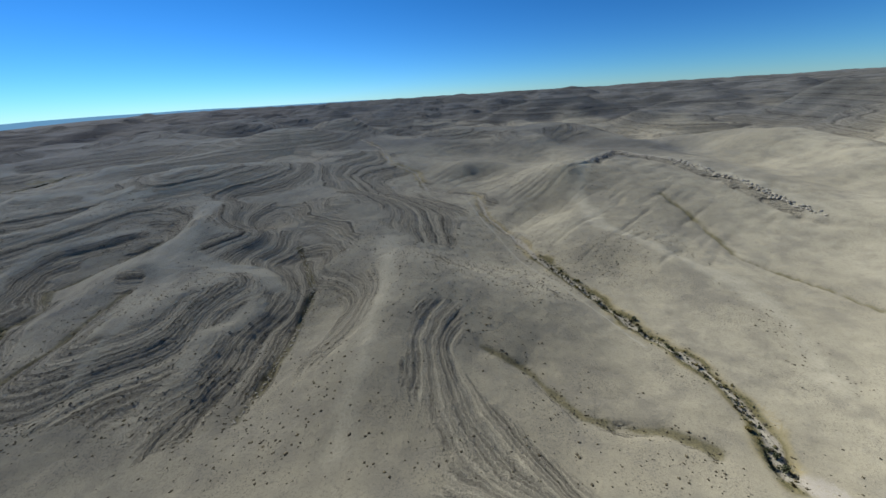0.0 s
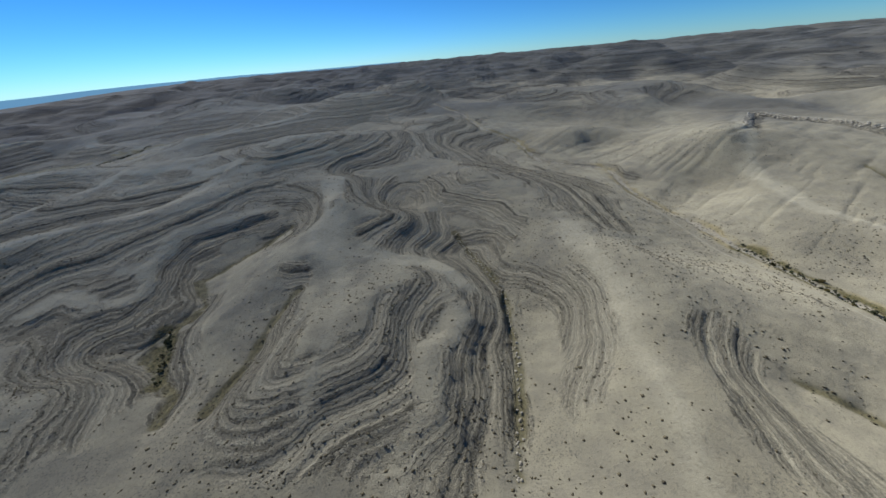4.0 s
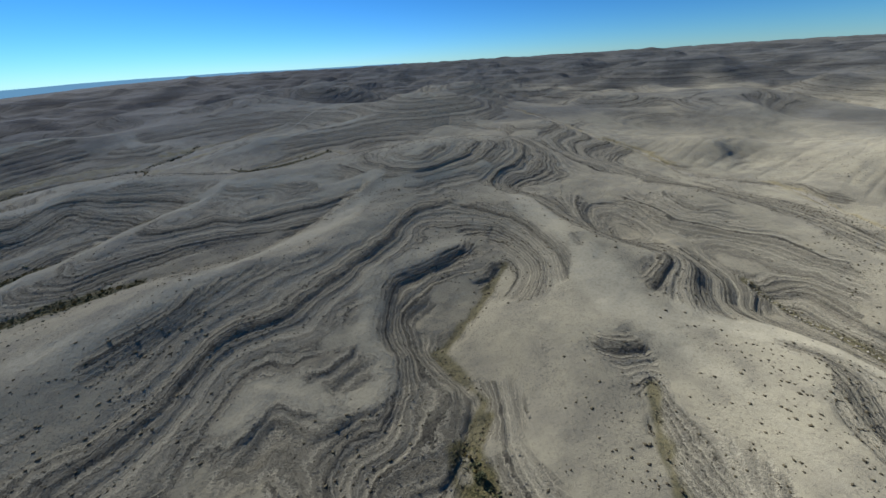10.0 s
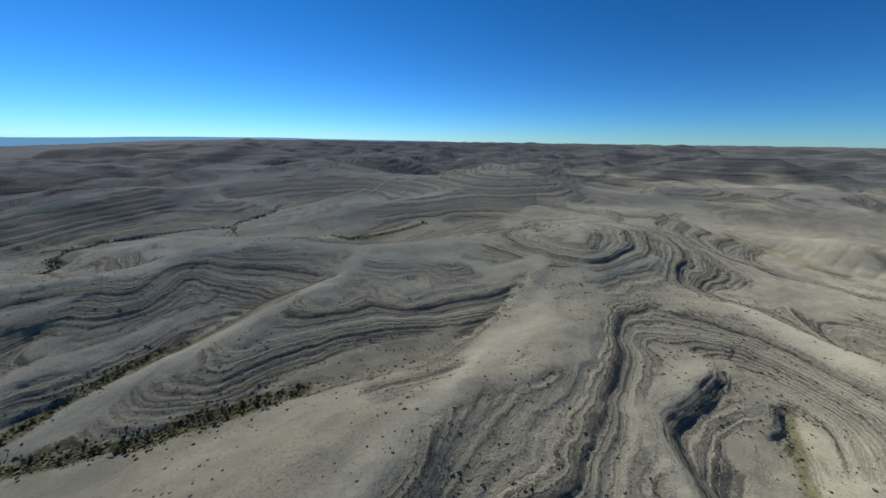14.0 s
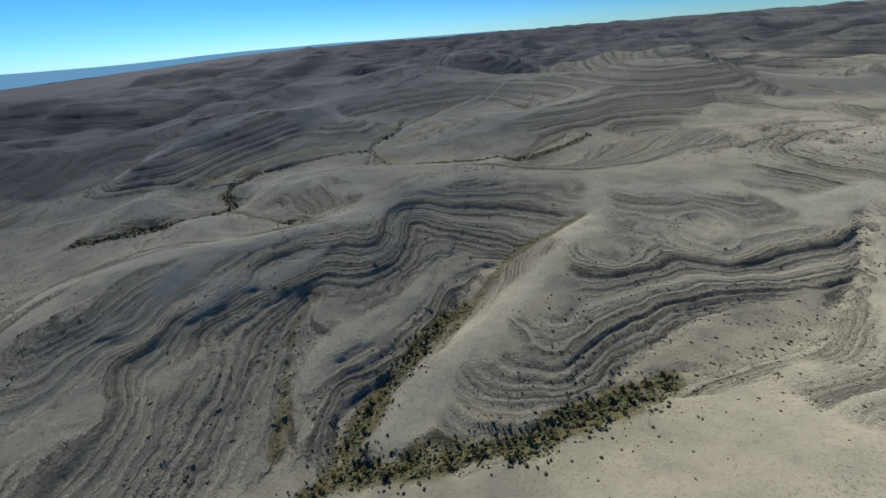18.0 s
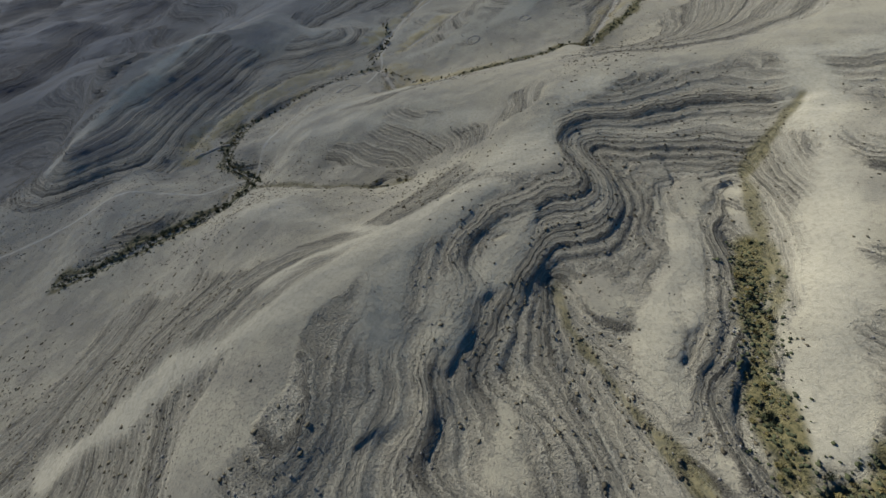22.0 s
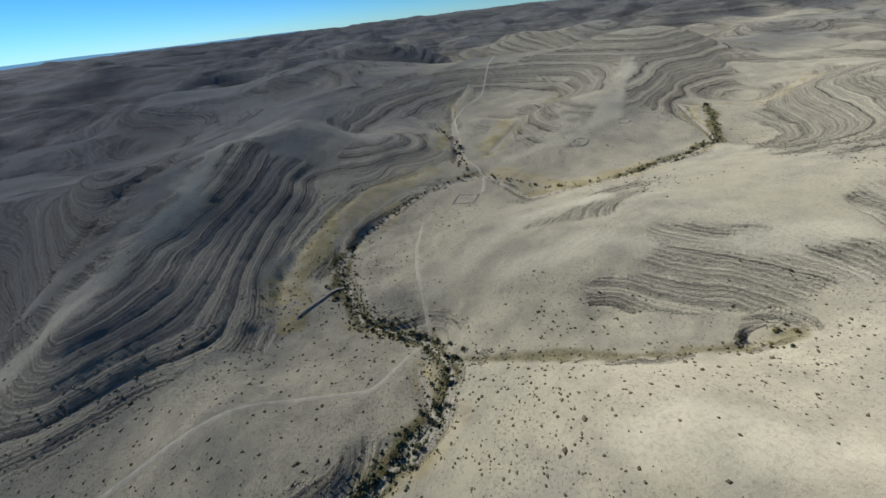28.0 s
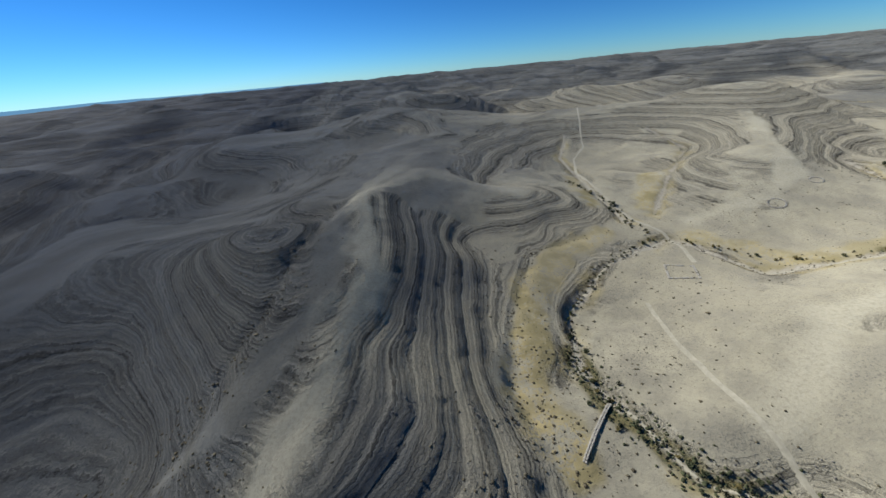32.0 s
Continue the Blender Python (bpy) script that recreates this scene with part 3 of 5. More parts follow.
line("slope", "slope 27", (-402, 228, 44.9), (-411, 233, 47.7), (-419, 234, 51.2), (-420, 239, 50.9), (-380, 246, 49.6), (-430, 250, 57.2), (-403, 251, 52.9), (-408, 251, 54), (-437, 256, 55), (-399, 262, 58.7), (-425, 264, 58.7), (-352, 264, 53.9), (-438, 267, 51.5), (-354, 271, 54.4))
line("slope", "slope 28", (-361, 272, 55.4))
line("slope", "slope 29", (-447, 349, 39.2), (-437, 351, 37.9), (-394, 355, 45.8), (-401, 362, 39.7), (-367, 362, 33.9), (-445, 389, 36.3))
line("slope", "slope 30", (-406, 425, 52), (-397, 428, 48.2), (-435, 438, 48.3), (-358, 444, 46.8), (-435, 475, 35.4), (-422, 493, 42.6))
line("slope", "slope 31", (-365, 551, 46.3), (-432, 574, 41.8))
line("slope", "slope 32", (-414, 616, 58.6), (-369, 693, 55.1))
line("slope", "slope 33", (-353, 957, 69.6))
line("slope", "slope 34", (-257, 116, 35.1), (-251, 122, 34.6), (-272, 126, 39), (-246, 129, 35.2), (-286, 129, 42.2))
line("slope", "slope 35", (-266, 142, 37.9), (-301, 144, 51.1), (-277, 144, 43.2), (-254, 145, 37.6), (-283, 151, 46.1), (-294, 153, 52), (-342, 153, 42.4), (-270, 156, 43.6), (-256, 158, 41.7), (-252, 160, 42.3), (-245, 160, 42.2), (-261, 162, 45.2), (-345, 169, 37.1), (-287, 169, 52.4))
line("slope", "slope 36", (-317, 178, 44.4), (-251, 179, 45.3), (-336, 182, 39.6), (-340, 183, 38.6), (-278, 184, 50.6), (-323, 188, 41.6), (-345, 188, 41.5), (-240, 191, 46.1), (-338, 192, 41.1), (-257, 194, 51.6), (-249, 194, 50.2), (-265, 200, 46.2), (-299, 204, 40), (-341, 205, 45.4))
line("slope", "slope 37", (-293, 207, 41.5), (-284, 212, 40.7), (-319, 214, 45.8), (-326, 216, 47), (-248, 216, 51.8), (-296, 216, 42.5), (-313, 220, 45.4), (-338, 222, 50.7))
line("slope", "slope 38", (-329, 227, 50.3), (-307, 234, 52), (-342, 246, 50.1), (-276, 246, 51.7), (-336, 252, 51.7), (-307, 253, 49.8), (-320, 259, 53.9), (-258, 260, 51.4), (-250, 262, 57.4), (-242, 264, 54.5), (-343, 265, 54.2), (-290, 265, 56.4), (-343, 318, 49))
line("slope", "slope 39", (-281, 408, 44.8))
line("slope", "slope 40", (-279, 422, 34.8), (-271, 472, 41))
line("slope", "slope 41", (-283, 512, 52.7), (-275, 523, 57.5), (-281, 569, 72.6))
line("slope", "slope 42", (-206, 95, 32.9), (-136, 97, 35.9), (-159, 101, 30.1), (-179, 101, 27), (-229, 105, 32.9), (-197, 109, 26.6), (-149, 110, 30.1), (-139, 110, 37.3), (-216, 112, 27.3), (-154, 112, 31.3), (-195, 116, 24.1), (-178, 120, 32), (-230, 127, 35.6), (-151, 127, 33.4))
line("slope", "slope 43", (-197, 127, 29.4), (-218, 129, 34.6))
line("slope", "slope 44", (-175, 132, 34.8), (-193, 133, 28.4), (-237, 135, 35.4), (-229, 135, 33.6), (-139, 139, 38.4), (-194, 141, 30.7), (-148, 142, 36.9), (-239, 142, 38.1), (-201, 142, 32.5), (-217, 150, 36.3), (-133, 151, 38.6), (-158, 152, 41.5), (-236, 154, 38.7), (-153, 155, 43.4))
line("slope", "slope 45", (-177, 157, 36.9), (-232, 160, 38.2), (-199, 161, 31.4), (-226, 161, 35.6), (-200, 165, 29.3), (-183, 165, 37.2), (-218, 169, 33.4), (-154, 176, 43.5), (-222, 176, 33.3), (-160, 183, 43.8), (-191, 184, 31.1), (-149, 192, 47.2), (-175, 194, 36.2), (-204, 196, 37))
line("slope", "slope 46", (-181, 197, 34.7), (-239, 199, 48.9), (-207, 199, 41.5), (-155, 205, 49.9), (-195, 205, 39.6), (-191, 211, 38.6), (-184, 218, 40.6), (-218, 220, 42), (-141, 221, 41.9))
line("slope", "slope 47", (-230, 227, 49.3), (-161, 228, 48.6), (-180, 233, 48.7), (-216, 250, 51.3), (-229, 259, 54.8), (-217, 263, 53.7), (-165, 270, 44.9), (-183, 270, 50.9), (-175, 271, 48.4), (-153, 273, 44.8), (-168, 275, 45.8), (-193, 278, 55.5), (-222, 280, 63.2), (-181, 290, 55.2))
line("slope", "slope 48", (-173, 311, 55.6))
line("slope", "slope 49", (-162, 371, 54.6), (-212, 404, 50))
line("slope", "slope 50", (-212, 439, 41.3))
line("slope", "slope 51", (-156, 519, 44.7), (-201, 589, 69.9), (-141, 591, 47))
line("slope", "slope 52", (-42, 84, 30), (-87, 87, 26.8), (-118, 88, 29.7), (-69, 88, 22.7), (-129, 93, 33), (-88, 96, 30.6), (-46, 96, 30.4), (-84, 98, 28.8), (-59, 104, 23.5), (-66, 105, 23.9), (-82, 105, 26.6), (-114, 106, 37.4), (-111, 112, 37.3), (-87, 113, 28.9))
line("slope", "slope 53", (-48, 114, 26.5), (-121, 115, 39.7), (-71, 119, 22.6), (-29, 119, 34.9), (-85, 119, 29.3), (-59, 120, 23), (-96, 121, 29.7), (-66, 124, 24.2), (-81, 124, 29.5), (-129, 127, 40.3))
line("slope", "slope 54", (-75, 131, 28.7), (-110, 132, 38.7), (-89, 136, 32.3), (-57, 139, 21.2), (-83, 140, 33.2), (-40, 140, 29.2), (-27, 145, 37.6), (-102, 146, 37.6), (-68, 146, 27.4), (-63, 151, 25), (-26, 160, 38), (-121, 160, 39), (-99, 161, 32.1), (-69, 168, 30.5))
line("slope", "slope 55", (-96, 176, 28.2), (-76, 182, 28), (-102, 190, 36.1), (-125, 193, 43.9), (-118, 194, 42.9), (-113, 194, 41.1), (-59, 202, 37.9), (-89, 211, 33.4), (-34, 216, 36.9), (-121, 223, 34.3))
line("slope", "slope 56", (-126, 229, 35.1), (-106, 236, 38.5), (-91, 239, 42.1), (-79, 256, 44.9), (-94, 261, 43.3))
line("slope", "slope 57", (-35, 403, 26.5), (-48, 406, 27.9), (-108, 411, 41))
line("slope", "slope 58", (-27, 425, 31.2), (-114, 463, 52.6))
line("slope", "slope 59", (-4, 82, 27), (27, 97, 17.6), (14, 99, 22.2), (86, 99, 12.7), (-3, 100, 27), (2, 103, 24.2), (-7, 113, 30.2), (77, 122, 12.9))
line("slope", "slope 60", (-11, 132, 35.8), (40, 138, 23.4), (67, 155, 13.3), (2, 181, 24.2), (76, 190, 21.7), (55, 200, 17.4))
line("slope", "slope 61", (83, 235, 26.5), (41, 245, 13.6), (42, 264, 17.1), (0, 266, 26.4), (79, 274, 18.3), (49, 277, 21.6), (-19, 280, 28.1), (32, 286, 16.1), (35, 307, 24.7))
line("slope", "slope 62", (87, 324, 40.6), (12, 348, 23.8), (40, 391, 25), (22, 398, 36.8), (52, 411, 34.4))
line("slope", "slope 63", (47, 519, 26.1), (-18, 526, 35.6), (30, 535, 29))
line("slope", "slope 64", (18, 649, 57.5), (74, 664, 51.7))
line("slope", "slope 65", (91, 114, 14.3))
line("slope", "slope 66", (117, 175, 23.7), (94, 176, 17.2), (127, 179, 20.1), (103, 200, 25.4))
line("slope", "slope 67", (151, 246, 28.4), (111, 269, 29.3), (103, 309, 47.7))
line("slope", "slope 68", (100, 343, 43.8))
line("slope", "slope 69", (103, 445, 26.4), (155, 457, 37.1))
line("slope", "slope 70", (136, 519, 48.9), (164, 519, 35.9), (180, 602, 55))
line("slope", "slope 71", (203, 310, 40))
line("slope", "slope 72", (235, 492, 39.3))


def hashed(i, j, seed):
    """A random number in 0..1 for each lattice point."""
    n = (i.astype(np.int64) * 374761393 + j.astype(np.int64) * 668265263 + seed * 974634777) & 0xFFFFFFFF
    n = ((n ^ (n >> 13)) * 1274126177) & 0xFFFFFFFF
    return ((n ^ (n >> 16)) & 0xFFFF) / 65535.0


def value_noise(x, y, seed):
    i, j = np.floor(x), np.floor(y)
    u, v = x - i, y - j
    u, v = u * u * u * (u * (u * 6 - 15) + 10), v * v * v * (v * (v * 6 - 15) + 10)
    a, b = hashed(i, j, seed), hashed(i + 1, j, seed)
    c, d = hashed(i, j + 1, seed), hashed(i + 1, j + 1, seed)
    return (a + (b - a) * u) * (1 - v) + (c + (d - c) * u) * v - 0.5


def fbm(x, y, size, octaves, seed, gain=0.5):
    total, amp = 0.0, 1.0
    for k in range(octaves):
        ang = 0.6 * k + seed
        rx, ry = x * math.cos(ang) - y * math.sin(ang), x * math.sin(ang) + y * math.cos(ang)
        total = total + amp * value_noise(rx / size + 17.3 * k, ry / size - 9.1 * k, seed + k)
        size, amp = size * 0.5, amp * gain
    return total


def smooth(v, lo, hi):
    u = np.clip((v - lo) / (hi - lo), 0, 1)
    return u * u * (3 - 2 * u)


def resampled(places, step):
    out = []
    for a, b in zip(places[:-1], places[1:]):
        a, b = np.array(a, float), np.array(b, float)
        n = max(1, math.ceil(math.hypot(*(b - a)[:2]) / step))
        out += [a + (b - a) * k / n for k in range(n)]
    return out + [np.array(places[-1], float)]


def kernel(a, b):
    d2 = ((a[:, None, :2] - b[None, :, :2]) ** 2).sum(-1) / 1e4
    return 0.5 * d2 * np.log(d2 + 1e-12)


def bent_sheet(nodes, q):
    """The height at q of a thin elastic sheet bent through the nodes."""
    n = len(nodes)
    a = np.zeros((n + 3, n + 3))
    side = np.c_[np.ones(n), nodes[:, :2] / 100]
    a[:n, :n] = kernel(nodes, nodes) + np.eye(n) * 0.008
    a[:n, n:], a[n:, :n] = side, side.T
    s = np.linalg.solve(a, np.r_[nodes[:, 2], 0, 0, 0])
    out = np.empty(len(q))
    for k in range(0, len(q), 20000):
        c = q[k:k + 20000]
        out[k:k + 20000] = kernel(c, nodes) @ s[:-3] + np.c_[np.ones(len(c)), c / 100] @ s[-3:]
    return out


def distance_to(kinds, gx, gy, names=()):
    """The distance of each place to the nearest line of these kinds or names."""
    best = np.full(gx.shape, 1e4)
    for kind, name, places in LINES:
        if kind not in kinds and name not in names:
            continue
        for a, b in zip(places[:-1], places[1:]):
            ax, ay, bx, by = a[0], a[1], b[0], b[1]
            l2 = (bx - ax) ** 2 + (by - ay) ** 2 + 1e-6
            u = np.clip(((gx - ax) * (bx - ax) + (gy - ay) * (by - ay)) / l2, 0, 1)
            best = np.minimum(best, np.hypot(gx - ax - u * (bx - ax), gy - ay - u * (by - ay)))
    return best


def hills(x, y):
    """Worn hills and the dry valleys between them, about -1 to 1."""
    wx, wy = x + 60 * fbm(x, y, 260.0, 2, 61), y + 60 * fbm(x, y, 260.0, 2, 71)
    return 2.7 * np.sqrt(fbm(wx, wy, 250.0, 3, 5, 0.45) ** 2 + 0.002) - 0.62 + 0.5 * fbm(x, y, 110.0, 2, 9)


def far_height(x, y):
    """Rolling hills that climb to the plateau on the horizon and fall away in the west."""
    d = np.hypot(x + 300, y - 250)
    z = 44 + 48 * smooth(d, 350, 2800)
    z = np.where(y < 150, np.minimum(z, 46 + 0.004 * d), z)
    fall = smooth(y, 150, 450) * smooth(np.degrees(np.arctan2(y - 120, x + 300)), 124, 158)
    z = z - fall * (0.85 * (z - 44) + 62 * smooth(d, 800, 2300))
    west = -x - 700 - 0.15 * (y - 400)
    return z + (hills(x, y) * 30 + 9 * fbm(x, y, 85.0, 2, 63) * smooth(d, 450, 700)) * (1 - 0.62 * smooth(d, 1200, 3200)) * (1 - 0.6 * smooth(west, 900, 1800))


def spaced(lo, hi, step, end_lo, end_hi, grow_lo, grow_hi):
    """Coordinates that lie evenly from lo to hi and ever wider apart beyond."""
    mid = list(np.arange(lo, hi, step))
    up, down = [hi], [lo]
    while up[-1] < end_hi:
        up.append(up[-1] + step * (1 + (up[-1] - hi) / grow_hi))
    while down[-1] > end_lo:
        down.append(down[-1] - step * (1 + (lo - down[-1]) / grow_lo))
    return np.array(down[:0:-1] + mid + up)


def weights(coarse, fine):
    """Cubic interpolation from even coordinates to others, as a matrix."""
    step = coarse[1] - coarse[0]
    p = np.clip((fine - coarse[0]) / step, 0, len(coarse) - 1.001)
    i = p.astype(int)
    u = p - i
    m = np.zeros((len(fine), len(coarse)))
    for k, w in ((-1, -0.5 * u + u * u - 0.5 * u ** 3), (0, 1 - 2.5 * u * u + 1.5 * u ** 3), (1, 0.5 * u + 2 * u * u - 1.5 * u ** 3), (2, -0.5 * u * u + 0.5 * u ** 3)):
        np.add.at(m, (np.arange(len(fine)), np.clip(i + k, 0, len(coarse) - 1)), w)
    return m


X0, X1, Y0, Y1 = -900.0, 340.0, -60.0, 900.0
cx, cy = np.arange(X0, X1 + 1, 4.0), np.arange(Y0, Y1 + 1, 4.0)
nodes = np.array([p for kind, name, places in LINES for p in (places if kind == "slope" else resampled(places, 9.0))])
nodes = nodes[np.sort(np.unique(np.round(nodes[:, :2] / 4), axis=0, return_index=True)[1])]
edge = [(x, y) for x in np.arange(-900, 341, 90) for y in np.arange(-60, 901, 90)]
edge = np.array([e for e in edge if np.hypot(nodes[:, 0] - e[0], nodes[:, 1] - e[1]).min() > 110])
nodes = np.vstack([nodes, np.c_[edge, np.clip(far_height(edge[:, 0], edge[:, 1]), 30, 80)]])
qx, qy = np.meshgrid(cx, cy)
coarse_z = bent_sheet(nodes, np.c_[qx.ravel(), qy.ravel()]).reshape(qx.shape)
gully_d = distance_to(("gully",), qx, qy)
known_d = np.full(qx.shape, 1e4)
for p in nodes[:-len(edge)]:
    known_d = np.minimum(known_d, np.hypot(qx - p[0], qy - p[1]))
coarse_z = coarse_z + (hills(qx, qy) - 0.1) * 17 * smooth(known_d, 22, 110)

# flattens slopes so steep that they would fall into dark self-shadow
for _ in range(3):
    sy_, sx_ = np.gradient(coarse_z, 4.0)
    k = smooth(np.hypot(sx_, sy_), 0.55, 0.85)
    for _ in range(3):
        k = np.pad(k, 1, mode="edge")
        k = np.maximum(k[1:-1, 1:-1], 0.23 * (k[:-2, 1:-1] + k[2:, 1:-1] + k[1:-1, :-2] + k[1:-1, 2:]))
    flat = coarse_z
    for _ in range(5):
        flat = np.pad(flat, 1, mode="edge")
        flat = (flat[:-2, 1:-1] + flat[2:, 1:-1] + flat[1:-1, :-2] + flat[1:-1, 2:]) / 4
    coarse_z = coarse_z + k * (flat - coarse_z)

xs = spaced(-700.0, 120.0, 0.85, -4900, 4900, 34.0, 34.0)
ys = spaced(75.0, 300.0, 0.7, -4900, 4900, 12.0, 60.0)
wx, wy = weights(cx, xs), weights(cy, ys)
gx, gy = np.meshgrid(xs, ys)
Z = wy @ coarse_z @ wx.T
near = smooth(gx, X0, X0 + 110) * smooth(-gx, -X1, -X1 + 110) * smooth(gy, Y0, Y0 + 90) * smooth(-gy, -Y1, -Y1 + 160)
Z = near * Z + (1 - near) * far_height(gx, gy)
cut = wy @ gully_d @ wx.T
Z -= near * 1.8 * np.exp(-np.maximum(cut, 0) / 2.4)
Z += fbm(gx, gy, 46.0, 4, 21) * 1.3
rills = 0.8 * (1 - near)
Z -= 1.8 * rills * (1 - 3.2 * np.minimum(np.abs(fbm(gx, gy, 34.0, 2, 131, 0.4)), 0.3)) * (1 - smooth(np.hypot(gx + 300, gy - 250), 900, 1600))
# rills that run down the eastern slopes into the valleys
wadi_x = np.interp(gy, [60, 113, 156, 223, 323, 353, 440], [88, 83, 68, 45, 27, -21, -69])
east = smooth(gx - wadi_x, 6, 26) * smooth(gy, 130, 190) * (1 - smooth(gy, 420, 560)) * (1 - smooth(gx, 240, 330))
down, across = 0.8 * gx + 0.6 * gy, 0.8 * gy - 0.6 * gx
across = across + 9 * fbm(gx, gy, 60.0, 2, 151)
crease = np.abs(value_noise(down / 48, across / 11, 161)) + 0.6 * np.abs(value_noise(down / 30, across / 6, 163))
Z -= east * 0.8 * (1 - smooth(crease, 0.0, 0.40))
# sharp lips: a pale bench above, a scarp of bare beds below
bench, face = np.zeros(gx.shape), np.zeros(gx.shape)
for kind, name, places in LINES:
    if kind != "lip" and name != "cliff_hill":
        continue
    best, low = np.full(gx.shape, 1e4), np.zeros(gx.shape)
    for a, b in zip(places[:-1], places[1:]):
        l2 = (b[0] - a[0]) ** 2 + (b[1] - a[1]) ** 2
        u = np.clip(((gx - a[0]) * (b[0] - a[0]) + (gy - a[1]) * (b[1] - a[1])) / l2, 0, 1)
        d = np.hypot(gx - a[0] - u * (b[0] - a[0]), gy - a[1] - u * (b[1] - a[1]))
        side = ((b[0] - a[0]) * (gy - a[1]) - (b[1] - a[1]) * (gx - a[0])) / math.sqrt(l2)
        low = np.where(d < best, np.sign(side) * d, low)
        best = np.minimum(best, d)
    band = (best > 6) & (best < 12)
    if Z[band & (low > 0)].mean() > Z[band & (low < 0)].mean():
        low = -low
    low = low + 5 * fbm(gx, gy, 16.0, 3, 171)
    end = smooth(np.hypot(gx - places[0][0], gy - places[0][1]), 2, 14) * smooth(np.hypot(gx - places[-1][0], gy - places[-1][1]), 2, 14)
    Z += end * (0.9 * np.exp(-(low + 4) ** 2 / 24) - {"long_lip": 1.7, "basin_lip": 1.3, "spur_lip": 1.4, "cliff_hill": 4.0}.get(name, 0.5) * smooth(low, 0.0, 6.0) * np.exp(-np.maximum(low, 0) / 9)) * (1 - smooth(best, 9, 18))
    bench = np.maximum(bench, end * smooth(low, -13, -8) * (1 - smooth(low, -2.0, -0.4)) * (1 - smooth(best, 10, 18)))
    face = np.maximum(face, end * smooth(low, -0.6, 0.6) * (1 - smooth(low, 7, 12)) * (1 - smooth(best, 10, 16)))
bowl = np.hypot((gx + 482) / 11.0, (gy - 249.0) / 9.0)
Z -= 1.4 * (1 - smooth(bowl, 0.70, 1.0)) * smooth(gy, 244, 256) * smooth(gx, -496, -486)

MEADOWS = [[(-603, 316), (-606, 338), (-594, 354), (-583, 376), (-558, 397), (-532, 408)], [(-496, 392), (-481, 370), (-462, 351), (-430, 352)],
           [(-517, 439), (-501, 483)], [(-490, 427), (-458, 463)]]
GREEN = [[(-406, 143), (-402, 150), (-389, 154), (-378, 159), (-363, 164), (-349, 173), (-329, 186)], [(-403, 155), (-400, 170), (-394, 186), (-386, 203)],
         [(-566, 262), (-556, 276), (-560, 290), (-578, 302), (-586, 325), (-584, 345)], [(-566, 262), (-582, 251), (-601, 240), (-622, 231)],
         [(52, 196), (68, 156), (75, 134), (83, 113), (89, 100), (91, 85), (89, 72), (86, 60)], [(-183, 103), (-190, 112), (-197, 125)], [(-450, 348), (-382, 360), (-345, 400), (-330, 420)]]
TRACKS = [[(-700, 243), (-670, 256), (-640, 267), (-626, 272), (-615, 275), (-604, 277), (-590, 276), (-578, 275), (-566, 286), (-559, 291), (-558, 301), (-557, 319), (-554, 336), (-547, 357)],
          [(-512, 372), (-507, 383), (-504, 398), (-507, 416), (-504, 434), (-490, 498), (-472, 531), (-445, 560), (-413, 623), (-379, 682)],
          [(14, 327), (26, 250), (40, 194), (55, 160), (68, 130), (75, 112)]]


def away_from(paths, x, y):
    """The distance of each place to the nearest of these paths."""
    best = np.full(np.shape(x), 1e4)
    for path in paths:
        for (ax, ay), (bx, by) in zip(path[:-1], path[1:]):
            u = np.clip(((x - ax) * (bx - ax) + (y - ay) * (by - ay)) / ((bx - ax) ** 2 + (by - ay) ** 2), 0, 1)
            best = np.minimum(best, np.hypot(x - ax - u * (bx - ax), y - ay - u * (by - ay)))
    return best


# soil lies thick on some slopes; others are bare rock
SOIL = [(-468, 243, 16), (-480, 234, 12), (-505, 240, 18), (-533, 226, 26), (-514, 213, 13), (4, 104, 15), (14, 92, 14), (-498, 168, 10), (-502, 156, 10), (-322, 150, 22), (-345, 158, 8), (-300, 130, 18), (-482, 244, 13), (-470, 246, 10), (-495, 244, 10), (-318, 165, 16), (-335, 150, 18), (-550, 265, 18), (-545, 300, 22), (-520, 300, 14), (-600, 290, 24), (-640, 240, 34), (-680, 260, 30), (-190, 170, 12), (-200, 185, 10), (-184, 200, 14),
        (-10, 140, 18), (-15, 180, 26), (20, 130, 22), (20, 170, 24), (40, 110, 24), (80, 190, 40), (100, 240, 36), (60, 270, 30), (60, 320, 26), (140, 200, 40), (190, 200, 40), (130, 110, 50), (180, 290, 26),
        (-600, 430, 16), (-590, 460, 20), (-615, 455, 16), (-178, 152, 26), (-165, 125, 18), (-195, 150, 10), (-372, 215, 20), (-388, 175, 12), (-305, 200, 26), (-255, 222, 24), (-330, 165, 16),
        (-245, 250, 18), (-40, 120, 30), (-40, 160, 24), (-55, 85, 18), (-30, 70, 18), (-480, 205, 12),
        (-440, 243, 16), (-530, 250, 22), (-595, 285, 26), (-630, 265, 26), (-135, 150, 16), (-150, 180, 16), (-520, 235, 20), (-545, 250, 20), (-500, 222, 12), (-560, 230, 14), (-555, 320, 26), (-535, 345, 22), (-420, 385, 50), (-425, 310, 30), (-500, 285, 20), (-455, 300, 24), (-595, 455, 26), (-610, 470, 20), (60, 230, 60), (110, 150, 60), (60, 90, 40), (-540, 295, 16), (-520, 285, 14), (-455, 362, 18), (-440, 350, 14), (-490, 225, 14), (-545, 235, 16), (-500, 332, 12), (-488, 338, 14), (-475, 345, 14)]
